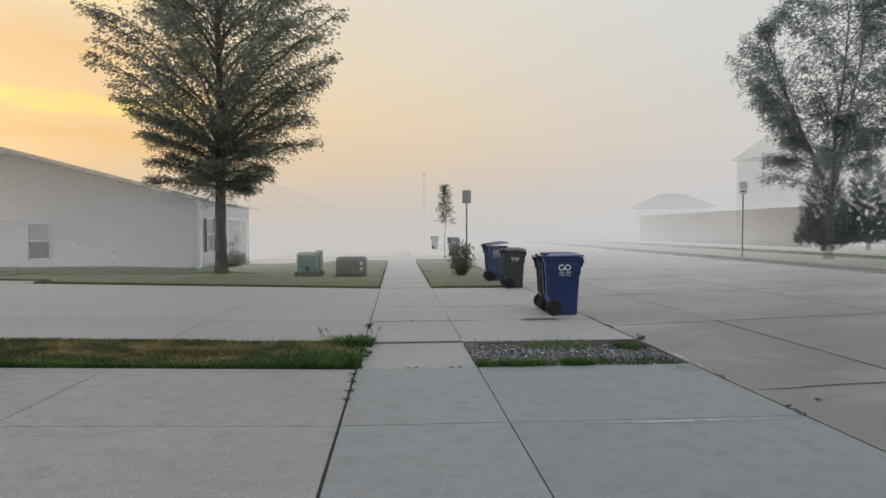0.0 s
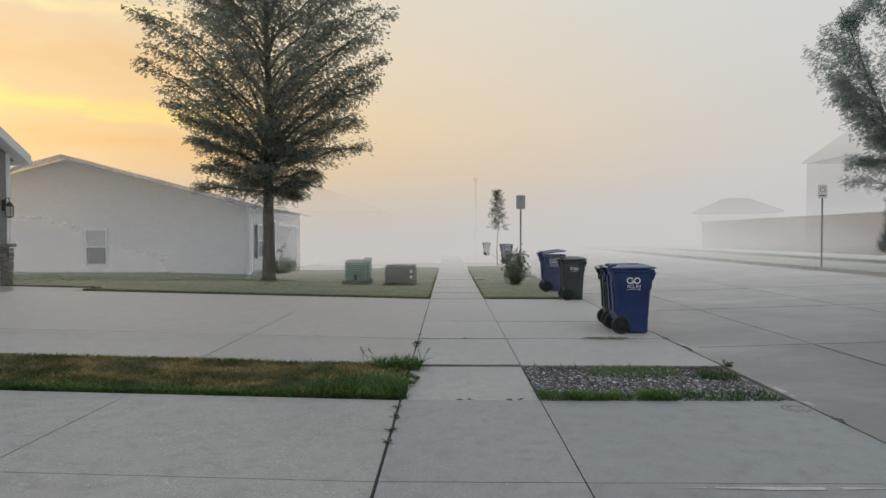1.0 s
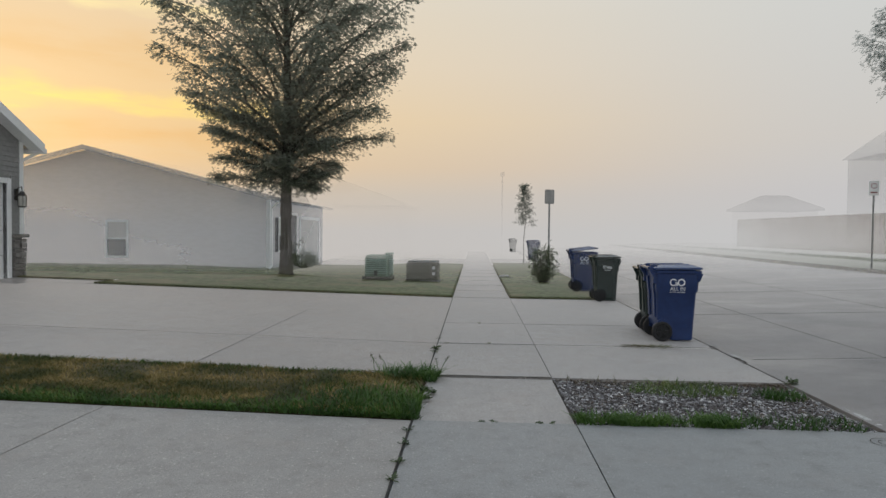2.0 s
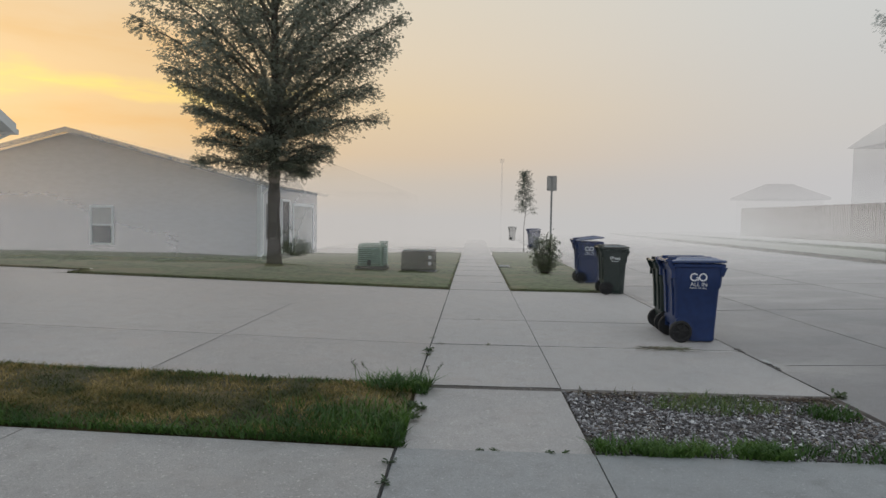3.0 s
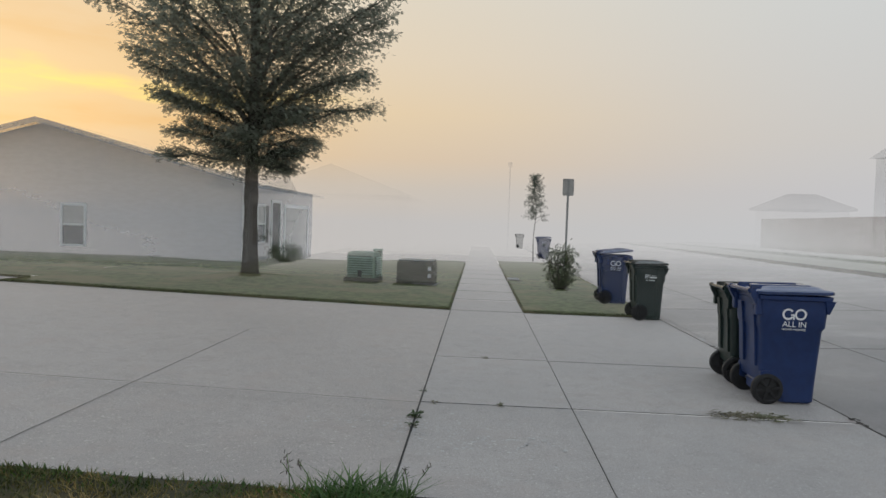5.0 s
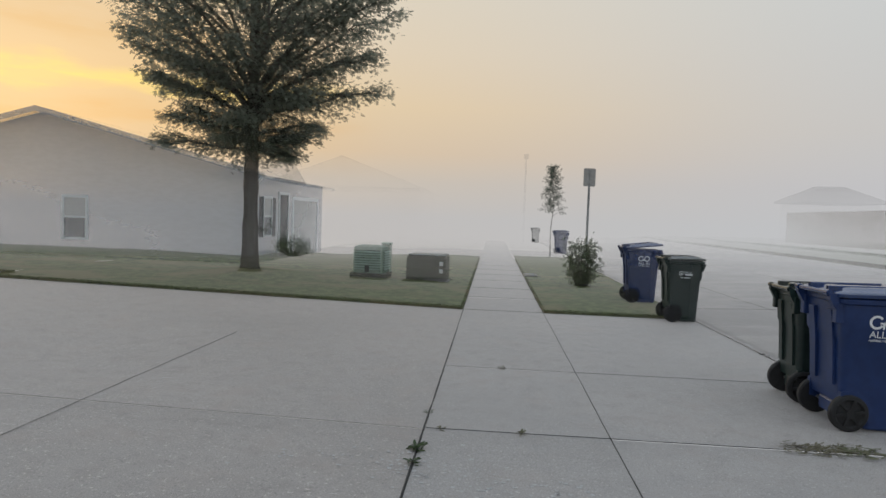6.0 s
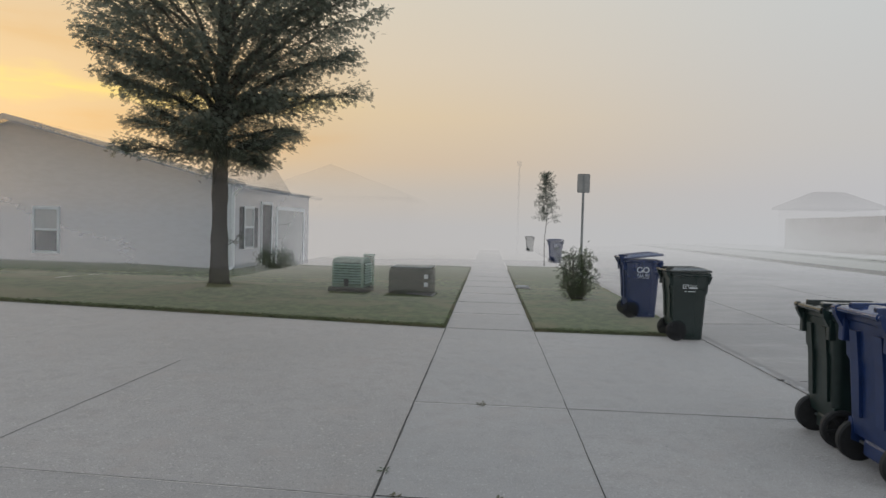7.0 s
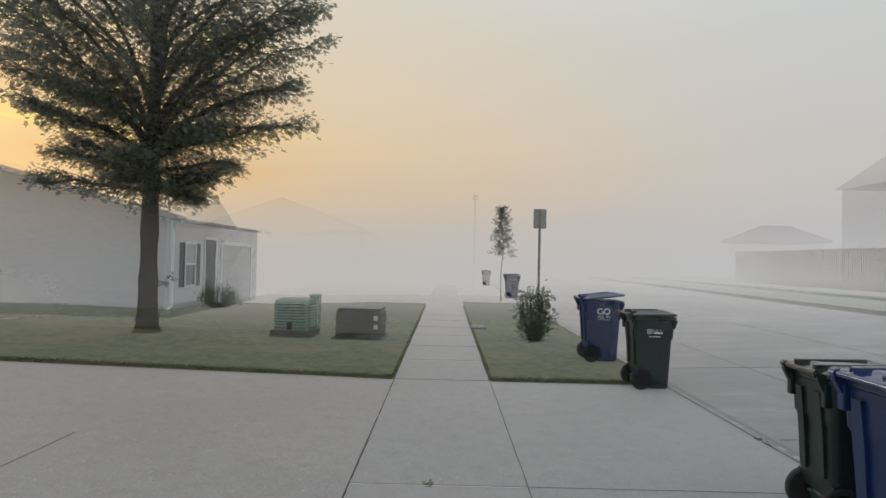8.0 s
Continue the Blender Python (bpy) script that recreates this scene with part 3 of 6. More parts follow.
blades("grass", 900, (-1.0, -0.38, 7.75, 8.07), (0.05, 0.14), M["blade_green"], "sprawling coarse grass at the strip's far corner", 1.8, lambda x, y: smoothstep(-1.0, -0.6, x), 0.0, 0.006)
blades("grass", 6000, (-8.4, -0.52, 15.265, 15.5), (0.012, 0.032), M["blade_lawn"], "short mown lawn grass", 3.0, lambda x, y: smoothstep(15.5, 15.3, y), 0.026, 0.004)
blades("grass", 1700, (0.73, 2.9, 15.265, 15.5), (0.012, 0.032), M["blade_lawn"], "short mown verge grass", 3.0, lambda x, y: smoothstep(15.5, 15.3, y), 0.026, 0.004)
blades("grass", 6500, (0.72, 2.78, 6.56, 6.82), (0.02, 0.085), M["blade_green"], "green grass along the gravel's edge", 1.4, lambda x, y: smoothstep(6.86, 6.66, y) * (0.12 + 0.88 * smoothstep(-0.25, 0.3, noise.noise((x * 3.7, y * 4.0, 6.0)))) * (1.0 if x < 1.9 else 0.55), 0.0, 0.005)
blades("grass", 2300, (1.3, 2.5, 7.35, 8.0), (0.02, 0.085), M["blade_tuft"], "grass tufts growing in gravel", 1.3, lambda x, y: smoothstep(1.0, 0.55, ((x - 1.85) / 0.55) ** 2 + ((y - 7.72) / 0.28) ** 2 + 0.5 * noise.noise((x * 3, y * 3, 7.0))), -0.02, 0.0032)
blades("grass", 1400, (2.35, 2.95, 7.3, 8.0), (0.04, 0.09), M["blade_green"], "small grass tufts at the gravel's street side", 1.0, lambda x, y: smoothstep(0.9, 0.3, ((x - 2.65) / 0.26) ** 2 + ((y - 7.55) / 0.2) ** 2), -0.02, 0.005)
blades("grass", 26, (0.85, 1.35, 7.86, 8.03), (0.03, 0.10), M["clipping"], "wispy dry grass at the gravel's far edge", 1.0, None, -0.02, 0.004)


def gravel():
    sheet_ob = sheet("gravel_bed", 0.73, 2.92, 6.6, 8.03, 0.15, M["soil"], -0.035, 0.05, None, 0.02)
    tagged(sheet_ob, "soil bed under loose gravel", "gravel bed", kind="structure")
    t = (1 + 5 ** 0.5) / 2
    ico = [(-1, t, 0), (1, t, 0), (-1, -t, 0), (1, -t, 0), (0, -1, t), (0, 1, t), (0, -1, -t), (0, 1, -t), (t, 0, -1), (t, 0, 1), (-t, 0, -1), (-t, 0, 1)]
    tri = [(0, 11, 5), (0, 5, 1), (0, 1, 7), (0, 7, 10), (0, 10, 11), (1, 5, 9), (5, 11, 4), (11, 10, 2), (10, 7, 6), (7, 1, 8), (3, 9, 4), (3, 4, 2), (3, 2, 6), (3, 6, 8), (3, 8, 9), (4, 9, 5), (2, 4, 11), (6, 2, 10), (8, 6, 7), (9, 8, 1)]
    v, f = [], []
    for _ in range(17000):
        x, y = random.uniform(0.74, 2.9), random.uniform(6.62, 8.02)
        s = random.choice((0.005, 0.006, 0.007, 0.008, 0.010, 0.012, 0.015))
        q = Euler((random.uniform(-0.4, 0.4), random.uniform(-0.4, 0.4), random.uniform(0, 6.3))).to_matrix()
        k = len(v)
        c = Vector((x, y, h(x, y) - 0.026 + random.uniform(0.0, 0.014)))
        for p in ico:
            w = Vector((p[0] * s * 0.78, p[1] * s * 0.48, p[2] * s * 0.33)) * random.uniform(0.75, 1.2)
            v.append(tuple(c + q @ w))
        f += [(a + k, b + k, d + k) for a, b, d in tri]
    tagged(raw("gravel", v, f, M["stone"]), "loose grey and white gravel", "gravel", kind="stuff")


gravel()


def mulch():
    """Bark chips and short sticks fallen among the stones."""
    rnd = random.Random(83)
    v, f = [], []
    for _ in range(900):
        x = rnd.uniform(0.76, 2.88)
        y = 8.0 - abs(rnd.gauss(0, 0.10)) if rnd.random() < 0.55 else rnd.uniform(6.65, 8.0)
        if rnd.random() < 0.3:
            x = 2.85 - abs(rnd.gauss(0, 0.22))
        L, w, t = rnd.uniform(0.015, 0.055), rnd.uniform(0.003, 0.009), rnd.uniform(0.002, 0.005)
        m = pose(x, y, h(x, y) - 0.008 + rnd.uniform(0.0, 0.01), rnd.uniform(-20, 20), rnd.uniform(-15, 15), rnd.uniform(0, 360))
        k = len(v)
        v += [tuple(m @ Vector((a * L / 2, b_ * w / 2 * (0.6 if a > 0 else 1.0), c_ * t / 2))) for a in (-1, 1) for b_ in (-1, 1) for c_ in (-1, 1)]
        f += [tuple(k + i for i in q) for q in ((0, 1, 3, 2), (4, 6, 7, 5), (0, 4, 5, 1), (2, 3, 7, 6), (1, 5, 7, 3), (0, 2, 6, 4))]
    tagged(raw("mulch", v, f, M["mulch"]), "brown bark chips and sticks among gravel", "mulch", kind="stuff")


mulch()


# ---- trees ----
def leaf_shape():
    """A small lobed leaf, lying along +x."""
    return [(0.0, 0.0, 0.0), (0.18, 0.30, 0.03), (0.42, 0.22, 0.0), (0.62, 0.40, 0.05), (0.72, 0.14, 0.02), (1.05, 0.0, -0.05), (0.72, -0.14, 0.02), (0.62, -0.40, 0.05), (0.42, -0.22, 0.0), (0.18, -0.30, 0.03)]


def long_leaf():
    return [(0.0, 0.0, 0.0), (0.3, 0.12, 0.03), (0.7, 0.10, 0.0), (1.1, 0.0, -0.08), (0.7, -0.10, 0.0), (0.3, -0.12, 0.03)]


def tree(name, at, label, height, first, radius_at, trunk_r, clusters, leaves_per, leaf_size, leaf_mat, shape, spread=0.55, sag=0.15, limb_count=14, fork=0.0, seed=1, bark="bark", flat=0.45):
    """A tapered trunk, limbs out to leafy twigs, and leaves in uneven sprays."""
    rnd = random.Random(seed)
    root = thing(name, label, "tree", at)
    axis = []
    for i in range(13):
        z = (fork or height * 0.93) * i / 12
        axis.append(Vector((0.10 * math.sin(i * 0.7 + seed) * i / 12, 0.10 * math.cos(i * 0.9) * i / 12, z)))
    bm = bmesh.new()
    radii = [trunk_r * (1.35 if i == 0 else 1.0) * ((1 - 0.35 * i / 12) if fork else (1 - i / 12.6) ** 0.8) for i in range(13)]
    axis.insert(1, Vector((0, 0, 0.18)))
    radii.insert(1, trunk_r * 1.06)
    axis[0].z = -0.03
    tube_path(bm, axis, radii, 12)
    part("trunk", bm, M[bark], root, smooth=True)

    def axis_at(z):
        for a, b in zip(axis, axis[1:]):
            if a.z <= z <= b.z:
                return a.lerp(b, (z - a.z) / (b.z - a.z))
        return axis[-1].copy()

    # main limbs, spiralling up the trunk
    nodes = [(axis_at(z), 0.0) for z in [first * 0.9 + (axis[-1].z - first * 0.9) * u / 16 for u in range(17)]]
    for n in range(limb_count):
        u = (n + 0.3) / limb_count
        z0 = first * 0.88 + (height * 0.72 - first) * u
        a = n * 2.39996 + rnd.uniform(-0.3, 0.3)
        if fork:
            z0 = fork - 0.05 - 0.12 * (n % 4)
        start = axis_at(z0)
        reach = radius_at(min(0.95, u * 0.78 + 0.18)) * 0.72
        rise = reach * rnd.uniform(0.75, 1.15)
        if fork:
            rise = (height - fork) * (0.25 + 0.55 * ((n * 0.618) % 1.0))
            reach = radius_at((rise + fork - first) / (height - first) * 0.9) * 0.75
        pts = []
        for s in range(6):
            w = s / 5
            pts.append(start + Vector((math.cos(a) * reach * w, math.sin(a) * reach * w, rise * w ** 1.25)) + Vector((rnd.uniform(-0.08, 0.08), rnd.uniform(-0.08, 0.08), rnd.uniform(-0.05, 0.05))) * w)
        r0 = trunk_r * (0.62 if fork else 0.42) * (1 - 0.6 * u)
        bm = bmesh.new()
        tube_path(bm, pts, [r0 * (1 - 0.8 * s / 5) for s in range(6)], 7)
        part("limb", bm, M[bark], root, smooth=True)
        nodes += [(p, 1.0) for p in pts[2:]]
    twigs = bmesh.new()
    v, f = [], []
    for c in range(clusters):
        t = (c + rnd.random()) / clusters
        z = first + (height - first) * t ** 0.9
        rmax = radius_at((z - first) / (height - first))
        a = c * 2.39996 + rnd.uniform(-0.5, 0.5)
        lobe = 1.0 + 0.16 * noise.noise((math.cos(a) * 1.3, math.sin(a) * 1.3, z * 0.75 + seed))
        rr = rmax * (rnd.random() ** 0.45) * rnd.uniform(0.86, 1.02) * lobe
        end = Vector((rr * math.cos(a), rr * math.sin(a), z))
        best = min((n for n, _ in nodes if n.z < z + 0.1), key=lambda n: (n - end).length, default=nodes[0][0])
        mid = best.lerp(end, 0.5) + Vector((rnd.uniform(-0.1, 0.1), rnd.uniform(-0.1, 0.1), rnd.uniform(-0.12, 0.08)))
        r0 = 0.008 + 0.006 * (end - best).length
        tube_path(twigs, [best, mid, end], [r0, r0 * 0.65, 0.004], 4)
        out = Vector((math.cos(a), math.sin(a), 0.30 - 0.35 * (rr / rmax) * (1 - t))).normalized()
        side = Vector((-math.sin(a), math.cos(a), 0.0))
        size = spread * rnd.uniform(0.6, 1.2)
        for _ in range(int(leaves_per * rnd.uniform(0.6, 1.3))):
            u = Vector((rnd.gauss(0, 0.5), rnd.gauss(0, 0.5), rnd.gauss(0, 0.5)))
            if u.length > 1.0:
                continue
            p = end + out * (u.x * size * 1.35 + 0.1 * size) + side * (u.y * size * 0.62) + Vector((0, 0, u.z * size * flat - sag * size * u.y ** 2))
            s = leaf_size * rnd.uniform(0.6, 1.25)
            q = Euler((rnd.gauss(0, 0.6), rnd.gauss(0.35, 0.55), math.atan2(u.y + out.y * 0.6, u.x + out.x * 0.6) + rnd.gauss(0, 0.8))).to_matrix()
            k = len(v)
            v += [tuple(p + q @ (Vector(w) * s)) for w in shape]
            f.append(tuple(range(k, k + len(shape))))
    tagged(part("twig", twigs, M[bark], root), kind="stuff")
    tagged(raw("crown", v, f, leaf_mat, root), "", kind="stuff")
    return root


def envelope(rows):
    """Crown radius by height, from (height, radius) pairs."""
    def g(z):
        for (a, ra), (b_, rb) in zip(rows, rows[1:]):
            if a <= z <= b_:
                return ra + (rb - ra) * (z - a) / (b_ - a)
        return 0.2
    return g


def limbed_tree(name, at, label, crown, z_low, z_top, trunk_r, fork, limbs, sprays, leaves, leaf_size, leaf_mat, shape, bark, seed, steep=0.75, thickness=0.10, fill=300, droop=0.3, bend=0.75, extra=(), limb_r=0.34, rise=0.05):
    """A trunk (forked into leaders, or single), limbs sweeping out to the crown's edge, and flat leafy sprays along them."""
    rnd = random.Random(seed)
    root = thing(name, label, "tree", at)

    # limbs and twigs of plain bark take its paler, hazed copy
    high = M["bark_limb"] if bark == "bark" else M[bark]

    def tube(nm, pts, radii, seg):
        bm = bmesh.new()
        tube_path(bm, pts, radii, seg)
        part(nm, bm, high if nm == "limb" else M[bark], root, smooth=True)

    top = fork or z_top * 0.93
    stem = [Vector((0.05 * math.sin(i * 0.8 + seed) * i / 12, 0.05 * math.cos(i * 0.9) * i / 12, top * i / 12)) for i in range(13)]
    radii = [trunk_r * ((1 - 0.25 * i / 12) if fork else (1 - i / 12.6) ** 0.8) for i in range(13)]
    stem[0].z, radii[0] = -0.03, trunk_r * 1.4
    stem.insert(1, Vector((0, 0, 0.18)))
    radii.insert(1, trunk_r * 1.08)
    tube("trunk", stem, radii, 12)
    leaders = [stem]
    if fork:
        leaders = []
        for k, (a, lean, r) in enumerate(((2.7, 0.42, 0.72), (0.2, 0.30, 0.66), (4.3, 0.45, 0.5))):
            pts = []
            for s in range(9):
                w = s / 8
                out = lean * (z_top - fork) * 0.75 * w ** 0.9
                pts.append(stem[-1] + Vector((math.cos(a) * out + 0.06 * math.sin(s * 1.3 + k), math.sin(a) * out + 0.06 * math.cos(s * 1.1 + k), (z_top - fork) * 0.88 * w - 0.04)))
            tube("leader", pts, [trunk_r * r * (1 - 0.85 * s / 8) for s in range(9)], 8)
            leaders.append(pts)

    def base_on(z, a):
        best = None
        for ln in leaders:
            for p, q in zip(ln, ln[1:]):
                if p.z <= z <= q.z:
                    c_ = p.lerp(q, (z - p.z) / (q.z - p.z))
                    d = c_.x * math.cos(a) + c_.y * math.sin(a)
                    if best is None or d > best[0]:
                        best = (d, c_)
        return best[1] if best else leaders[0][0].copy()

    twigs = bmesh.new()
    v, f = [], []

    def leaf(p, yaw, tilt):
        s = leaf_size * rnd.uniform(0.6, 1.25)
        q = Euler((rnd.gauss(0, 0.5), tilt + rnd.gauss(0.1, 0.45), yaw + rnd.gauss(0, 0.8))).to_matrix()
        k = len(v)
        v.extend(tuple(p + q @ (Vector(w) * s)) for w in shape)
        f.append(tuple(range(k, k + len(shape))))

    low_start = (fork or z_low * 0.9)
    for n in range(limbs + len(extra)):
        u = (n + 0.5) / limbs if n < limbs else 0.0
        z1 = z_low + (z_top - z_low) * u ** 0.85
        a = n * 2.39996 + rnd.uniform(-0.5, 0.5)
        reach = crown(z1) * rnd.uniform(0.74, 1.03)
        if n >= limbs:
            z1, reach, a = extra[n - limbs]
        z0 = max(low_start + 0.05 + 0.25 * rnd.random(), z1 - reach * steep * (0.35 + 0.65 * smoothstep(0.0, 0.35, u)))
        z0 = min(z0, top - 0.1 if not fork else z_top * 0.8)
        start = base_on(z0, a)
        end = Vector((math.cos(a) * reach, math.sin(a) * reach, z1))
        pts = []
        for s in range(8):
            w = s / 7
            p = start.lerp(end, w)
            p.z = start.z + (end.z - start.z) * w ** bend - droop * 0.25 * w ** 3
            pts.append(p + Vector((rnd.uniform(-1, 1), rnd.uniform(-1, 1), rnd.uniform(-0.6, 0.6))) * 0.13 * w)
        r0 = trunk_r * limb_r * (1 - 0.7 * u) + 0.012
        tube("limb", pts, [r0 * (1 - 0.85 * s / 7) for s in range(8)], 6)
        for k in range(sprays):
            w = 0.14 + 0.86 * (k + rnd.random() * 0.8) / sprays
            i0 = min(6, int(w * 7))
            p0 = pts[i0].lerp(pts[i0 + 1], min(1.0, w * 7 - i0))
            side = (1 if k % 2 else -1) * rnd.uniform(0.35, 1.05) * (1.15 - 0.7 * w)
            ya = a + side
            L = (0.30 + 0.32 * reach * (1.05 - w)) * rnd.uniform(0.75, 1.2)
            d = Vector((math.cos(ya), math.sin(ya), rnd.uniform(-rise, rise + 0.4) - droop * 0.4))
            p1 = p0 + d * L
            tube_path(twigs, [p0, p0.lerp(p1, 0.5) + Vector((0, 0, 0.04)), p1], [0.009, 0.006, 0.003], 4)
            lat = Vector((-math.sin(ya), math.cos(ya), 0))
            for _ in range(int(leaves * rnd.uniform(0.7, 1.3))):
                t = rnd.uniform(0.05, 1.02)
                b_ = max(-0.9, min(0.9, rnd.gauss(0, 0.5)))
                wid = (0.10 + 0.26 * math.sin(min(1.0, t) * math.pi * 0.8)) * (0.7 + 0.5 * L)
                p = p0.lerp(p1, t) + lat * b_ * wid + Vector((0, 0, rnd.gauss(0, thickness) - droop * 0.5 * (b_ * wid) ** 2 - droop * 0.12 * t * t))
                leaf(p, ya + b_ * 0.9, droop * 0.8)
    # inner foliage that closes the crown
    for n in range(fill):
        z = z_low - 0.25 + (z_top - z_low + 0.15) * ((n + rnd.random()) / fill) ** 1.1
        a = n * 2.39996
        rr = crown(z) * 0.78 * rnd.random() ** 0.7 * (1 + 0.12 * noise.noise((math.cos(a) * 1.6, math.sin(a) * 1.6, z * 1.1 + seed)))
        c_ = Vector((math.cos(a) * rr, math.sin(a) * rr, z))
        for _ in range(int(leaves * 1.1)):
            leaf(c_ + Vector((max(-0.5, min(0.5, rnd.gauss(0, 0.28))), max(-0.5, min(0.5, rnd.gauss(0, 0.28))), rnd.gauss(0, 0.13))), rnd.uniform(0, 6.3), droop)
    tagged(part("twig", twigs, high, root), kind="stuff")
    tagged(raw("crown", v, f, leaf_mat, root), "", kind="stuff")
    return root


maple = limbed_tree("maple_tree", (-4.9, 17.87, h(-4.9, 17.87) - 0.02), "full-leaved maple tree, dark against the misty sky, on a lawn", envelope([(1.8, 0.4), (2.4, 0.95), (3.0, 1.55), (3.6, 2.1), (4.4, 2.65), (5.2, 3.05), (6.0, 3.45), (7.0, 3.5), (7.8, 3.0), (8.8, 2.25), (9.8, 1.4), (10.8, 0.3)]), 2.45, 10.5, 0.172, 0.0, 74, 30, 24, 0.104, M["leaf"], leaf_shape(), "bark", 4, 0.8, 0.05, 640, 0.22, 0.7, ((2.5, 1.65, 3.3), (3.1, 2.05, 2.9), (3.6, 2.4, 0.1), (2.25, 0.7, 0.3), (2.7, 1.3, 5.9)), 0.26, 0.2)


def sprig():
    """A little shoot low on the maple's trunk."""
    bm = bmesh.new()
    tube_path(bm, [(0.18, -0.1, 0.72), (0.32, -0.16, 0.80), (0.46, -0.2, 0.92)], [0.008, 0.006, 0.003], 5)
    twig = part("shoot", bm, M["bark"], maple)
    rnd = random.Random(8)
    v, f = [], []
    for i in range(16):
        p = Vector((0.18, -0.1, 0.72)).lerp(Vector((0.48, -0.2, 0.92)), rnd.uniform(0.35, 1.05)) + Vector((rnd.gauss(0, 0.04), rnd.gauss(0, 0.04), rnd.gauss(0, 0.03)))
        q = Euler((rnd.gauss(0, 0.6), rnd.gauss(0.2, 0.6), rnd.uniform(0, 6.3))).to_matrix()
        k = len(v)
        v += [tuple(p + q @ (Vector(w) * 0.11)) for w in leaf_shape()]
        f.append(tuple(range(k, k + 10)))
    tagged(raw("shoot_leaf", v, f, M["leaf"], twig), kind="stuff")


sprig()
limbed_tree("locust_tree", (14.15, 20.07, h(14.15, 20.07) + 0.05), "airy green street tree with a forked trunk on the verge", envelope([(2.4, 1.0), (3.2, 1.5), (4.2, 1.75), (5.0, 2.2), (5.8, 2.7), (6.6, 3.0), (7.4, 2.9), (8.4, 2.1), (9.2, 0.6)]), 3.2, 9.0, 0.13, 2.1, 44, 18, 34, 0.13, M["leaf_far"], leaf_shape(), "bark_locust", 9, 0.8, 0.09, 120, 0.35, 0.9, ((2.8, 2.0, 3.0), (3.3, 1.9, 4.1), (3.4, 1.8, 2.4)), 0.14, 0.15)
tree("sapling", (2.28, 31.6, 0.0), "slender young tree with a small pointed crown", 3.65, 1.75, lambda t: 0.42 * (1 - t) + 0.08, 0.03, 85, 55, 0.10, M["leaf_sapling"], leaf_shape(), 0.2, 0.1, 6, seed=3, bark="bark_far")


# ---- wheeled bins ----
def ring(bm, cx, cz, r0, r1, y, a0=0, a1=360, seg=28):
    n = seg
    pts = []
    for i in range(n + 1):
        a = radians(a0 + (a1 - a0) * i / n)
        pts.append((bm.verts.new((cx + r0 * math.cos(a), y, cz + r0 * math.sin(a))), bm.verts.new((cx + r1 * math.cos(a), y, cz + r1 * math.sin(a)))))
    for (a, b), (c, d) in zip(pts, pts[1:]):
        bm.faces.new((a, c, d, b))


def text_mesh(body, size, mat, m, parent, name="lettering"):
    c = bpy.data.curves.new(name, "FONT")
    c.body, c.size, c.align_x, c.extrude = body, size, "CENTER", 0.0008
    tmp = new("tmp", c)
    dg = bpy.context.evaluated_depsgraph_get()
    me = bpy.data.meshes.new_from_object(tmp.evaluated_get(dg))
    bpy.data.objects.remove(tmp)
    me.transform(m)
    me.materials.clear()
    me.materials.append(mat)
    ob = new(name, me)
    ob.parent = parent
    return ob


def side_y(z):
    """Half width of the body's collar at a height."""
    return 0.28 + 0.0565 * (z - 0.665)


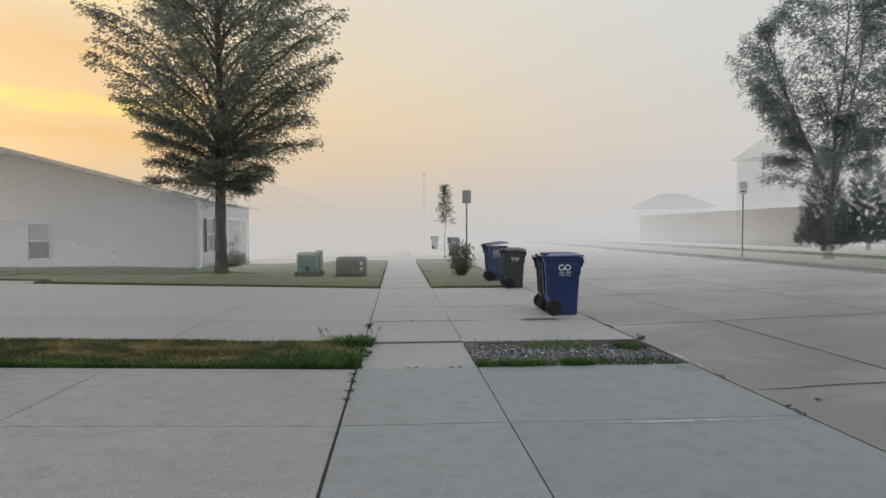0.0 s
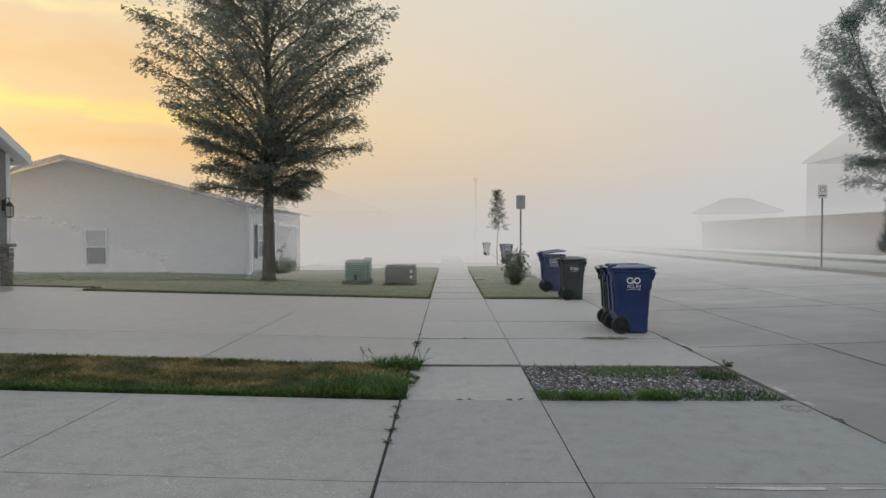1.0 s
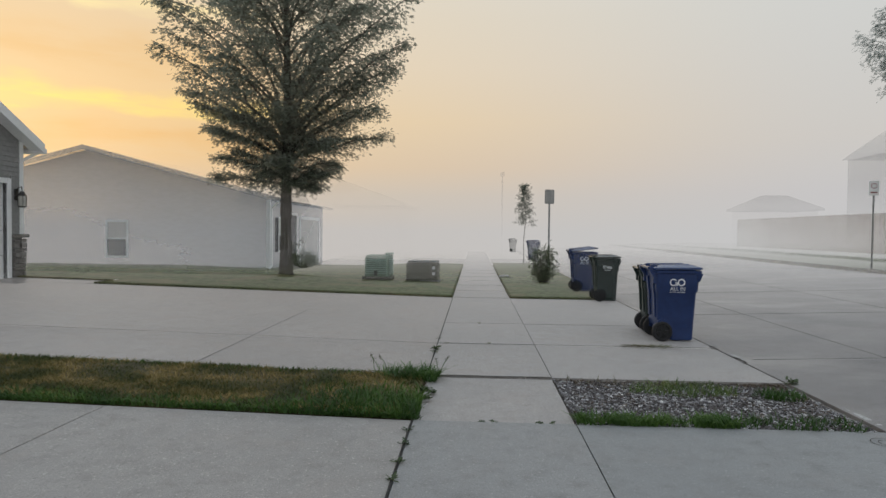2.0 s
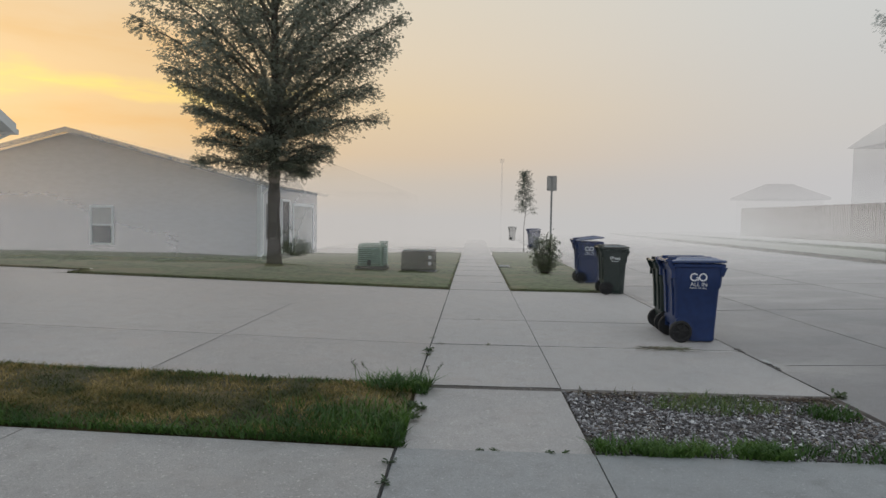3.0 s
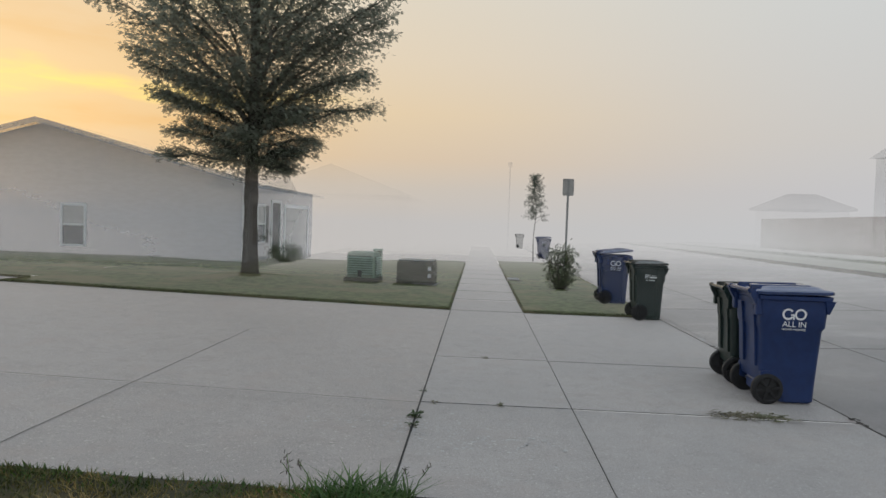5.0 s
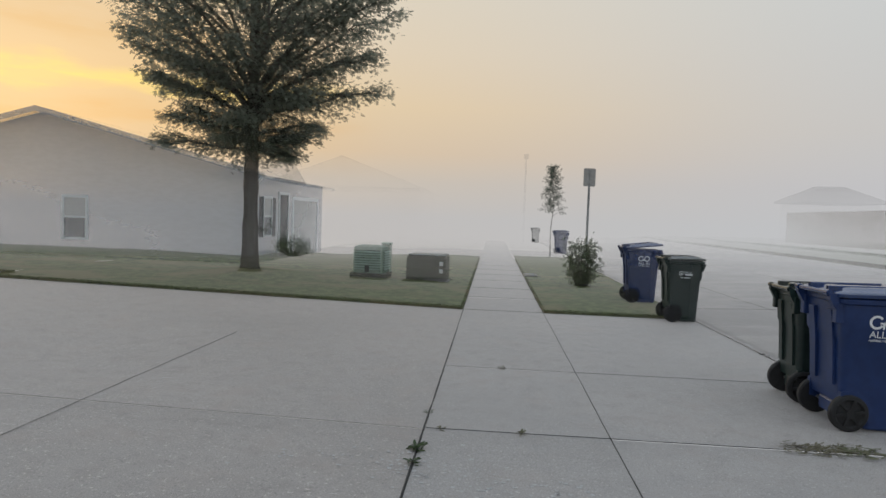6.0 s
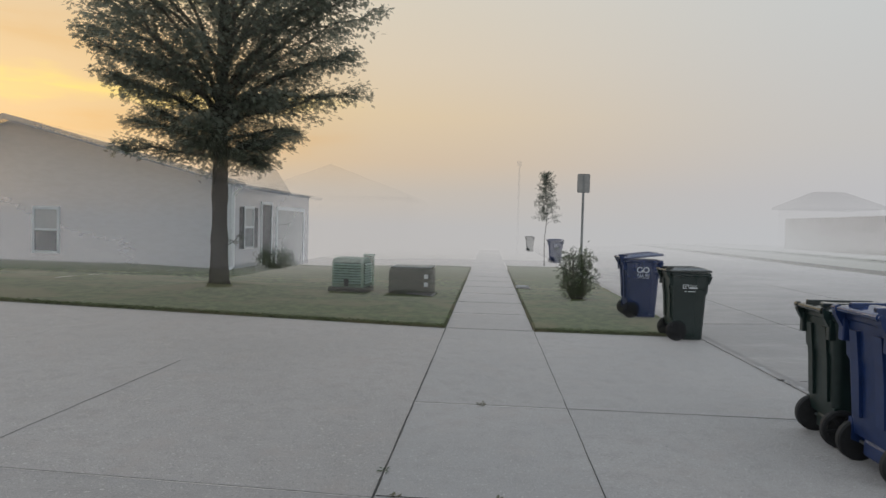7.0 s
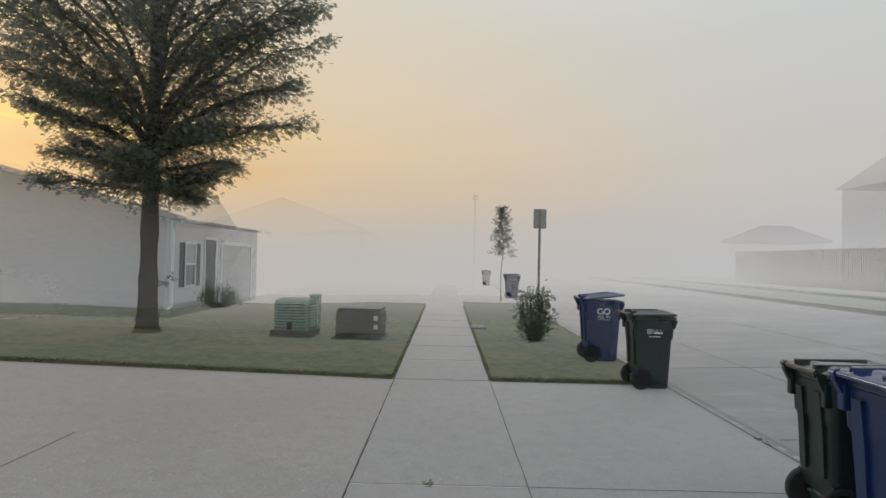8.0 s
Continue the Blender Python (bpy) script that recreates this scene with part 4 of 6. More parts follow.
def cart(at, rz, mat, label, mark, lid_lift=0.0, size=(1.0, 1.0, 1.0)):
    """A wheeled cart: opens towards +x, handle and wheels at -x, printed on both sides. size: its length, width and height to the large pattern's."""
    root = thing("wheeled_bin", label, "bin", at, rz, "wheeled bins at the kerb")
    sx, sy, sz = size
    fit = Matrix.Diagonal((sx, sy, sz, 1.0))
    gloss = {M["blue"]: M["blue_lid"], M["green_plastic"]: M["green_lid"]}.get(mat, mat)

    def piece(name, bm, m, parent=root, text="", smooth=False):
        bmesh.ops.transform(bm, matrix=fit, verts=bm.verts)
        return part(name, bm, m, parent, text, smooth)

    # body: foot with wheel wells behind, tapered barrel, a deeper collar and a rolled rim
    bm = bmesh.new()
    rows = ((0.015, -0.06, 0.222, 0.215), (0.03, -0.07, 0.235, 0.226), (0.15, -0.075, 0.238, 0.231), (0.185, -0.215, 0.239, 0.233), (0.30, -0.232, 0.244, 0.240), (0.640, -0.248, 0.260, 0.264),
            (0.668, -0.260, 0.276, 0.280), (0.80, -0.266, 0.284, 0.288), (0.892, -0.274, 0.292, 0.293), (0.902, -0.286, 0.314, 0.310), (0.932, -0.286, 0.316, 0.312), (0.94, -0.27, 0.30, 0.296))
    add_loft(bm, [round_rect((a + b) / 2, 0, z, b - a, 2 * w, 0.055, 6) for z, a, b, w in rows])
    piece("body", bm, mat, smooth="edges")
    piece("axle_housing", box(-0.205, -0.05, -0.12, 0.12, 0.07, 0.18, 0.02), mat)
    # a grab bar under the rim in front
    piece("grab_bar", rod((0.285, -0.17, 0.70), (0.285, 0.17, 0.70), 0.014, None, 8), mat)
    for s in (-1, 1):
        # upright ribs down the back, with the darker channel between them
        bm = bmesh.new()
        add_loft(bm, [[(x, s * y, z) for x, y in ((b, 0.085), (b + 0.04, 0.085), (b + 0.04, 0.165), (b, 0.165))] for z, b in ((0.31, -0.252), (0.60, -0.268), (0.84, -0.292))])
        piece("rib", bm, mat)
        # block and triangular bracket that carry the handle
        piece("bracket_block", box(-0.305, -0.235, s * 0.235 - 0.03, s * 0.235 + 0.03, 0.76, 0.905, 0.008), mat)
        bm = bmesh.new()
        add_loft(bm, [[(x, s * 0.235 - 0.022, z), (x, s * 0.235 + 0.022, z)][::s] + [(x2, s * 0.235 + 0.022 * s, z2), (x2, s * 0.235 - 0.022 * s, z2)] for x, z, x2, z2 in ((-0.30, 0.84, -0.27, 0.84), (-0.348, 0.925, -0.27, 0.925), (-0.352, 0.972, -0.27, 0.955))])
        piece("handle_bracket", bm, mat)
        # lugs under the rim at the front corners
        bm = bmesh.new()
        add_loft(bm, [[(0.265, s * 0.285, 0.79), (0.285, s * 0.285, 0.79), (0.285, s * 0.26, 0.79), (0.265, s * 0.26, 0.79)],
                      [(0.235, s * 0.311, 0.90), (0.318, s * 0.311, 0.90), (0.318, s * 0.26, 0.90), (0.235, s * 0.26, 0.90)]])
        piece("lug", bm, mat)
        # dark arch of the wheel well, let into the side
        bm = bmesh.new()
        arch = [(-0.165 + 0.155 * math.cos(radians(a)), 0.125 + 0.165 * math.sin(radians(a))) for a in range(-20, 190, 15)]
        add_loft(bm, [[(max(x, -0.228), s * 0.20, z) for x, z in arch], [(max(x, -0.228), s * 0.2405, z) for x, z in arch]])
        piece("wheel_arch", bm, mat)
        w = bmesh.new()
        rim = ((0.035, 0.004), (0.06, 0.014), (0.088, 0.014), (0.10, 0.0), (0.122, 0.004), (0.13, 0.014), (0.13, 0.044), (0.12, 0.056), (0.05, 0.056))
        cx, cy = -0.17 * sx, s * 0.262 * sy
        n = 32
        add_loft(w, [[(cx + q * math.cos(2 * math.pi * k / n), cy - s * d, 0.13 + q * math.sin(2 * math.pi * k / n)) for k in range(n)] for q, d in rim])
        wheel = part("wheel", w, M["black"], root, "", "edges")
        for k in range(6):
            sp = box(-0.010, 0.010, -0.008, 0.008, 0.03, 0.10, 0.003)
            bmesh.ops.transform(sp, matrix=pose(cx, cy - s * 0.006, 0.13, 0, k * 60 + 20, 0), verts=sp.verts)
            part("spoke", sp, M["black"], wheel)
        part("hub", rod((cx, cy + s * 0.004, 0.13), (cx, cy - s * 0.01, 0.13), 0.028, None, 12), M["black"], wheel)
    part("axle", rod((-0.17 * sx, -0.22 * sy, 0.13), (-0.17 * sx, 0.22 * sy, 0.13), 0.011), M["steel"], root)
    piece("handle", rod((-0.345, -0.255, 0.965), (-0.345, 0.255, 0.965), 0.017, None, 14), gloss, smooth="edges")
    for y in (-0.215, 0.215):
        piece("hinge", rod((-0.345, y - 0.022, 0.965), (-0.345, y + 0.022, 0.965), 0.024, None, 12), gloss, smooth="edges")
    # lid: a shallow domed shell with a rolled rim, hinged at the handle, a lip in front
    bm = bmesh.new()
    add_loft(bm, [round_rect(0.012, 0, z, a, b, 0.07, 6) for z, a, b in ((0.0, 0.632, 0.632), (0.022, 0.632, 0.632), (0.032, 0.606, 0.606), (0.036, 0.54, 0.52), (0.056, 0.47, 0.44), (0.060, 0.44, 0.41))])
    add_box(bm, 0.30, 0.345, -0.20, 0.20, 0.002, 0.024, 0.008)
    lid = piece("lid", bm, gloss, smooth="edges")
    lid.matrix_basis = pose(-0.30 * sx, 0, 0.943 * sz) @ pose(0, 0, 0, 0, -lid_lift, 0) @ pose(0.30 * sx, 0, 0)
    for k in (-0.13, 0.13):
        piece("lid_rib", box(-0.31, 0.19, k - 0.022, k + 0.022, 0.03, 0.068, 0.006), gloss, lid)
        piece("hinge_arm", box(-0.345, -0.27, k - 0.022, k + 0.022, 0.012, 0.036, 0.006), gloss, lid)
    # printed mark, raised a hair above the collar
    tilt = math.degrees(math.atan(0.0565))
    for s in (-1, 1):
        m = fit @ pose(0.0, s * (side_y(0.735) + 0.002), 0.735, 90 + tilt, 0, 0 if s < 0 else 180) @ Matrix.Scale(0.84, 4)
        if mark == "rings":
            bm = bmesh.new()
            for cx, a0, a1 in ((-0.060, 35, 330), (0.060, -145, 215)):
                ring(bm, cx, 0.055, 0.038, 0.058, 0.0, a0, a1)
            add_box(bm, -0.034, 0.0, -0.001, 0.001, 0.042, 0.056)
            add_box(bm, -0.012, 0.003, -0.001, 0.001, 0.0, 0.05)
            bmesh.ops.transform(bm, matrix=m @ pose(0, 0, 0, -90), verts=bm.verts)
            part("emblem", bm, M["white_print"], root, "white emblem of two linked rings")
            text_mesh("ALL", 0.08, M["white_print"], m @ pose(-0.045, -0.072, 0.001), root)
            text_mesh("IN", 0.08, M["white_print"], m @ pose(0.082, -0.072, 0.001), root)
            text_mesh("rethink recycling", 0.034, M["white_print"], m @ pose(0.0, -0.105, 0.001), root)
        else:
            bm = bmesh.new()
            for x0, x1, y0, y1 in ((-0.13, -0.035, 0.046, 0.056), (-0.13, -0.120, -0.012, 0.046), (-0.045, -0.035, 0.0, 0.046), (-0.12, -0.06, -0.012, -0.002), (-0.10, -0.07, 0.012, 0.03)):
                add_box(bm, x0, x1, y0, y1, 0.0, 0.0015)
            bmesh.ops.transform(bm, matrix=m, verts=bm.verts)
            part("emblem", bm, M["white_print"], root, "white outlined square emblem")
            text_mesh("City of", 0.045, M["white_print"], m @ pose(0.045, 0.024, 0.001), root)
            bm = bmesh.new()
            add_box(bm, -0.015, 0.13, -0.012, 0.012, 0.0, 0.0015)
            add_box(bm, -0.10, -0.06, -0.062, -0.05, 0.0, 0.0015)
            add_box(bm, -0.04, 0.09, -0.062, -0.05, 0.0, 0.0015)
            bmesh.ops.transform(bm, matrix=m, verts=bm.verts)
            part("print_line", bm, M["white_print"], root)
    return root


SMALL = (0.86, 0.84, 0.95)
cart((2.60, 10.50, 0.0), -1, M["blue"], "blue plastic wheeled recycling bin, lid shut, on the driveway", "rings", 1.0)
cart((2.60, 11.13, 0.0), -3, M["green_plastic"], "dark green wheeled rubbish bin beside the blue one", "bars", 1.0, SMALL)
cart((2.68, 15.17, 0.0), 2, M["green_plastic"], "dark green wheeled rubbish bin at the verge's corner", "bars", 1.0, SMALL)
cart((2.55, 17.13, 0.02), -1, M["blue"], "blue recycling bin with its lid propped up, on grass", "rings", 7.0)
cart((2.87, 33.2, 0.0), 0, M["blue_hazed"], "blue recycling bin, pale in the mist", "rings", 2.0)
cart((2.6, 45.5, 0.0), 0, M["green_hazed"], "faint wheeled bin far down the misty street", "bars", 1.0, SMALL)


# ---- street furniture ----
def street_sign(at, rz, label, front):
    root = thing("street_sign", label, "sign", at, rz, "parking signs")
    bm = bmesh.new()
    add_box(bm, -0.03, 0.03, -0.004, 0.004, -0.05, 2.7)
    add_box(bm, -0.012, 0.012, 0.004, 0.022, -0.05, 2.7)
    part("post", bm, M["steel"], root)
    bm = bmesh.new()
    s = [Vector(p) for p in round_rect(0, 0, 0, 0.305, 0.457, 0.035)]
    add_loft(bm, [[(p.x, -0.012, 2.485 + p.y) for p in s], [(p.x, -0.008, 2.485 + p.y) for p in s]])
    panel = part("panel", bm, M["white_trim"] if front else M["sign_face"], root)
    if front:
        bm = bmesh.new()
        ring(bm, 0, 2.56, 0.07, 0.09, -0.014)
        part("symbol", bm, M["sign_red"], panel)
        part("print_line", box(-0.10, 0.10, -0.0145, -0.0125, 2.33, 2.37), M["sign_red"], panel)
    for z in (2.62, 2.36):
        part("bolt", rod((0, -0.02, z), (0, -0.01, z), 0.009, None, 6), M["steel"], panel)
    return root


street_sign((2.31, 22.0, 0.06), 3, "grey metal street sign seen from behind on a post", False)
street_sign((12.48, 22.35, h(12.48, 22.35) + 0.12), -4, "small white parking sign on a thin post", True)


def generator_box():
    root = thing("utility_cabinet", "pale green louvred utility cabinet with a dark base", "utility box", (-2.68, 19.08, h(-2.68, 19.08) - 0.01), -4)
    part("base", box(-0.38, 0.38, -0.33, 0.33, 0.0, 0.13, 0.01), M["box_dark"], root, "dark plinth")
    bm = bmesh.new()
    add_loft(bm, [round_rect(0, 0, z, w, d, 0.07) for z, w, d in ((0.13, 0.66, 0.60), (0.62, 0.66, 0.60), (0.685, 0.62, 0.56), (0.71, 0.52, 0.46))])
    part("body", bm, M["box_green"], root)
    # dark panels colour in the shade between slats; slats are painted lighter
    part("vent", box(-0.27, 0.27, -0.306, -0.298, 0.19, 0.615), M["box_dark"], root, "dark panel for the shade behind the louvres")
    part("vent", box(0.328, 0.336, -0.24, 0.24, 0.19, 0.615), M["box_dark"], root, "dark panel for the shade behind the louvres")
    for i in range(8):
        z = 0.20 + i * 0.052
        bm = bmesh.new()
        add_loft(bm, [[(x, -0.302, z + 0.03), (x, -0.334, z), (x, -0.334, z + 0.008), (x, -0.302, z + 0.036)] for x in (-0.285, 0.285)])
        part("louvre", bm, M["box_slat"], root, "pale green louvre")
        bm = bmesh.new()
        add_loft(bm, [[(0.332, y, z + 0.03), (0.364, y, z), (0.364, y, z + 0.008), (0.332, y, z + 0.036)] for y in (0.255, -0.255)])
        part("louvre", bm, M["box_slat"], root, "pale green louvre")
    part("latch", box(-0.05, 0.04, -0.345, -0.335, 0.15, 0.29, 0.003), M["box_dark"], root)


def pedestal():
    root = thing("cable_pedestal", "pale green square cable post beside the cabinet", "utility post", (-2.52, 20.1, h(-2.52, 20.1) - 0.01))
    part("post", box(-0.10, 0.10, -0.10, 0.10, 0.0, 0.70, 0.015), M["box_green"], root)
    part("cap", box(-0.115, 0.115, -0.115, 0.115, 0.70, 0.745, 0.015), M["box_slat"], root, "paler cap")


def transformer():
    root = thing("utility_box", "low dark grey utility box on a pale pad", "utility box", (-1.46, 19.27, h(-1.46, 19.27) - 0.01), -3)
    part("pad", box(-0.50, 0.48, -0.40, 0.40, 0.0, 0.03, 0.008), M["concrete"], root, "pale concrete pad")
    bm = bmesh.new()
    sec = [(-0.42, 0.02), (-0.42, 0.50), (-0.38, 0.56), (0.38, 0.56), (0.42, 0.50), (0.42, 0.02)]
    add_loft(bm, [[(x, -0.34, z) for x, z in sec], [(x, 0.34, z) for x, z in sec]])
    part("body", bm, M["box_dark"], root)
    bm = bmesh.new()
    add_box(bm, -0.39, 0.41, -0.33, 0.35, 0.562, 0.585, 0.01)
    part("lid", bm, M["steel"], root, "pale steel lid")
    for z in (0.20, 0.36):
        part("sticker", box(0.29, 0.37, -0.346, -0.342, z, z + 0.085), M["sticker"], root, "white warning label")


generator_box()
pedestal()
transformer()


def meter_cover():
    root = thing("utility_cover", "small pale concrete cover set in the grass by the path", "utility cover", (0.89, 21.45, 0.02), 0)
    part("collar", box(-0.16, 0.16, -0.34, 0.34, 0.0, 0.03, 0.008), M["concrete_walk"], root)
    part("lid", box(-0.12, 0.12, -0.28, 0.28, 0.03, 0.04, 0.004), M["mortar"], root)


meter_cover()


def shrub(name, at, label, rx, rz_, n, leaf, mat, seed, stems=14):
    rnd = random.Random(seed)
    root = thing(name, label, "shrub", at)
    bm = bmesh.new()
    v, f = [], []
    shape = leaf_shape()
    for s in range(stems):
        a = s * 2.4
        r = rx * rnd.uniform(0.3, 1.0)
        top = Vector((r * math.cos(a), r * math.sin(a), rz_ * rnd.uniform(0.6, 1.25) * (1.1 - 0.35 * (r / rx) ** 2)))
        base = Vector((0.25 * top.x, 0.25 * top.y, -0.01))
        mid = base.lerp(top, 0.5) + Vector((top.x * 0.22, top.y * 0.22, 0))
        tube_path(bm, [base, mid, top], [0.012, 0.009, 0.003], 5)
        for _ in range(n // stems):
            u = rnd.random() ** 0.7
            p = (base.lerp(mid, u * 2) if u < 0.5 else mid.lerp(top, u * 2 - 1)) + Vector((rnd.gauss(0, 0.08), rnd.gauss(0, 0.08), rnd.gauss(0, 0.05)))
            if p.z < 0.02:
                continue
            q = Euler((rnd.gauss(0, 0.6), rnd.gauss(0.1, 0.6), rnd.uniform(0, 6.3))).to_matrix()
            sc = leaf * rnd.uniform(0.6, 1.2)
            k = len(v)
            v += [tuple(p + q @ (Vector(w) * sc)) for w in shape]
            f.append(tuple(range(k, k + len(shape))))
    tagged(part("stem", bm, M["bark"], root), "", kind="stuff")
    tagged(raw("foliage", v, f, mat, root), "", kind="stuff")
    return root


shrub("shrub", (1.86, 19.4, 0.0), "leafy dark green shrub on the verge", 0.36, 0.92, 1250, 0.105, M["leaf_shrub"], 5, 30)


# ---- houses ----
def gable_roof(x0, x1, y0, y1, ze, zr, along, over=0.35, thick=0.14):
    """A gable roof shell; along: the ridge's axis."""
    bm = bmesh.new()
    if along == "y":
        c = (x0 + x1) / 2
        slope = (zr - ze) / (c - x0)
        a, b, drop = x0 - over, x1 + over, over * slope
        sec = [(a, ze - drop), (c, zr), (b, ze - drop), (b, ze - drop + thick), (c, zr + thick), (a, ze - drop + thick)]
        add_loft(bm, [[(x, y0 - over, z) for x, z in sec], [(x, y1 + over, z) for x, z in sec]])
    else:
        c = (y0 + y1) / 2
        slope = (zr - ze) / (c - y0)
        a, b, drop = y0 - over, y1 + over, over * slope
        sec = [(a, ze - drop), (c, zr), (b, ze - drop), (b, ze - drop + thick), (c, zr + thick), (a, ze - drop + thick)]
        add_loft(bm, [[(x0 - over, y, z) for y, z in sec], [(x1 + over, y, z) for y, z in sec]])
    return bm


def window(parent, m, w, hgt, name="window", shutters=False, blind=True):
    """A sash window in the plane of m (x across, y up, z out)."""
    win = new(name)
    win.parent = parent
    win.matrix_basis = m
    for x0, x1, y0, y1 in ((-w / 2 - 0.07, -w / 2, -0.07, hgt + 0.09), (w / 2, w / 2 + 0.07, -0.07, hgt + 0.09), (-w / 2, w / 2, hgt, hgt + 0.09), (-w / 2, w / 2, -0.07, 0.0), (-w / 2, w / 2, hgt * 0.49, hgt * 0.54)):
        part("frame", box(x0, x1, y0, y1, -0.03, 0.045, 0.006), M["white_trim"], win)
    part("pane", box(-w / 2, w / 2, 0, hgt * 0.49, 0.0, 0.012), M["glass"], win)
    part("pane", box(-w / 2, w / 2, hgt * 0.54, hgt, 0.0, 0.016), M["blind"] if blind else M["glass"], win, "pane with a pale blind behind")
    if shutters:
        for s in (-1, 1):
            x0 = s * (w / 2 + 0.24) - 0.15
            part("shutter", box(x0, x0 + 0.30, -0.05, hgt + 0.05, 0.0, 0.04, 0.006), M["shutter"], win)
    return win


def house_grey():
    z0 = -0.30
    root = thing("house", "grey sided single-storey house with white trim, hazy in mist", "house")
    x1, y0 = -7.72, 25.05
    x0, y1 = -21.7, 33.4
    ze, zr = 2.55, 4.36
    c = (x0 + x1) / 2
    bm = bmesh.new()
    sec = [(x0, z0), (x1, z0), (x1, ze), (c, zr), (x0, ze)]
    add_loft(bm, [[(x, y0, z) for x, z in sec], [(x, y0 + 0.2, z) for x, z in sec]])
    part("wall", bm, M["siding"], root)
    part("wall", box(x1 - 0.2, x1, y0 + 0.2, y1 - 0.2, z0, ze), M["siding"], root)
    bm = bmesh.new()
    add_loft(bm, [[(x, y1 - 0.2, z) for x, z in sec], [(x, y1, z) for x, z in sec]])
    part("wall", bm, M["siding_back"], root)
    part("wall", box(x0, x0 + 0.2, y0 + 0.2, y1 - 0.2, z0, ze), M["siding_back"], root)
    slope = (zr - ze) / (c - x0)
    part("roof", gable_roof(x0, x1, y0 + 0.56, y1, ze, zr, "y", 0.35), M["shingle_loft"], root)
    part("roof_edge", gable_roof(x0, x1, y0, y0 - 0.15, ze, zr, "y", 0.35), M["shingle_rake"], root)
    for s, e in ((-1, x0), (1, x1)):
        bm = bmesh.new()
        xo, zo = e + s * 0.36, ze - 0.36 * slope
        add_loft(bm, [[(xo, y0 - 0.37, zo - 0.03), (c, y0 - 0.37, zr - 0.03), (c, y0 - 0.37, zr + 0.15), (xo, y0 - 0.37, zo + 0.15)], [(xo, y0 - 0.35, zo - 0.03), (c, y0 - 0.35, zr - 0.03), (c, y0 - 0.35, zr + 0.15), (xo, y0 - 0.35, zo + 0.15)]])
        part("fascia", bm, M["fascia"], root)
    part("gutter", box(x1 + 0.30, x1 + 0.42, y0 - 0.35, y1 + 0.35, ze - 0.13, ze - 0.01, 0.02), M["fascia"], root)
    part("corner_board", box(x1 - 0.12, x1 + 0.02, y0 - 0.02, y0 + 0.1, z0, ze), M["white_trim"], root)
    bm = bmesh.new()
    tube_path(bm, [(x1 + 0.36, y0 - 0.1, ze - 0.1), (x1 + 0.1, y0 - 0.06, ze - 0.35), (x1 + 0.1, y0 - 0.06, z0 + 0.35), (x1 - 0.02, y0 - 0.35, z0 + 0.12)], [0.045] * 4, 8)
    part("downpipe", bm, M["white_trim"], root)
    window(root, pose(-13.6, y0, 0.346, 90), 0.74, 1.28)
    window(root, pose(x1, 26.41, 0.60, 90, 0, 90), 0.70, 1.22, shutters=True)
    d = new("door")
    d.parent = root
    d.matrix_basis = pose(x1, 28.03, -0.04, 90, 0, 90)
    part("leaf", box(-0.45, 0.45, 0, 2.05, 0.0, 0.03, 0.005), M["shutter"], d)
    for a, b, y_0, y_1 in ((-0.55, -0.45, 0, 2.15), (0.45, 0.55, 0, 2.15), (-0.45, 0.45, 2.05, 2.15)):
        part("frame", box(a, b, y_0, y_1, 0.0, 0.05, 0.005), M["white_trim"], d)
    gdoor = new("garage_door")
    gdoor.parent = root
    gdoor.matrix_basis = pose(x1, 30.72, -0.25, 90, 0, 90)
    for k in range(4):
        part("panel", box(-1.6, 1.6, k * 0.53 + 0.005, k * 0.53 + 0.525, 0.0, 0.03, 0.006), M["blind"], gdoor)
    for a, b, y_0, y_1 in ((-1.72, -1.6, 0, 2.24), (1.6, 1.72, 0, 2.24), (-1.6, 1.6, 2.12, 2.24)):
        part("frame", box(a, b, y_0, y_1, 0.0, 0.05, 0.005), M["white_trim"], gdoor)
    # small gable over the entrance
    bm = bmesh.new()
    add_loft(bm, [[(x1 + 0.42, 26.1, ze - 0.1), (x1 + 0.42, 29.5, ze - 0.1), (x1 + 0.42, 27.8, ze + 0.68)], [(x1 - 1.8, 26.1, ze - 0.1), (x1 - 1.8, 29.5, ze - 0.1), (x1 - 1.8, 27.8, ze + 0.68)]])
    part("dormer", bm, M["shingle_rake"], root)
    shrub("shrub", (x1 + 0.75, 26.75, h(-7.0, 26.75)), "rounded foundation shrub by the house entrance", 0.75, 0.62, 2200, 0.10, M["leaf_shrub"], 15, 34)


house_grey()


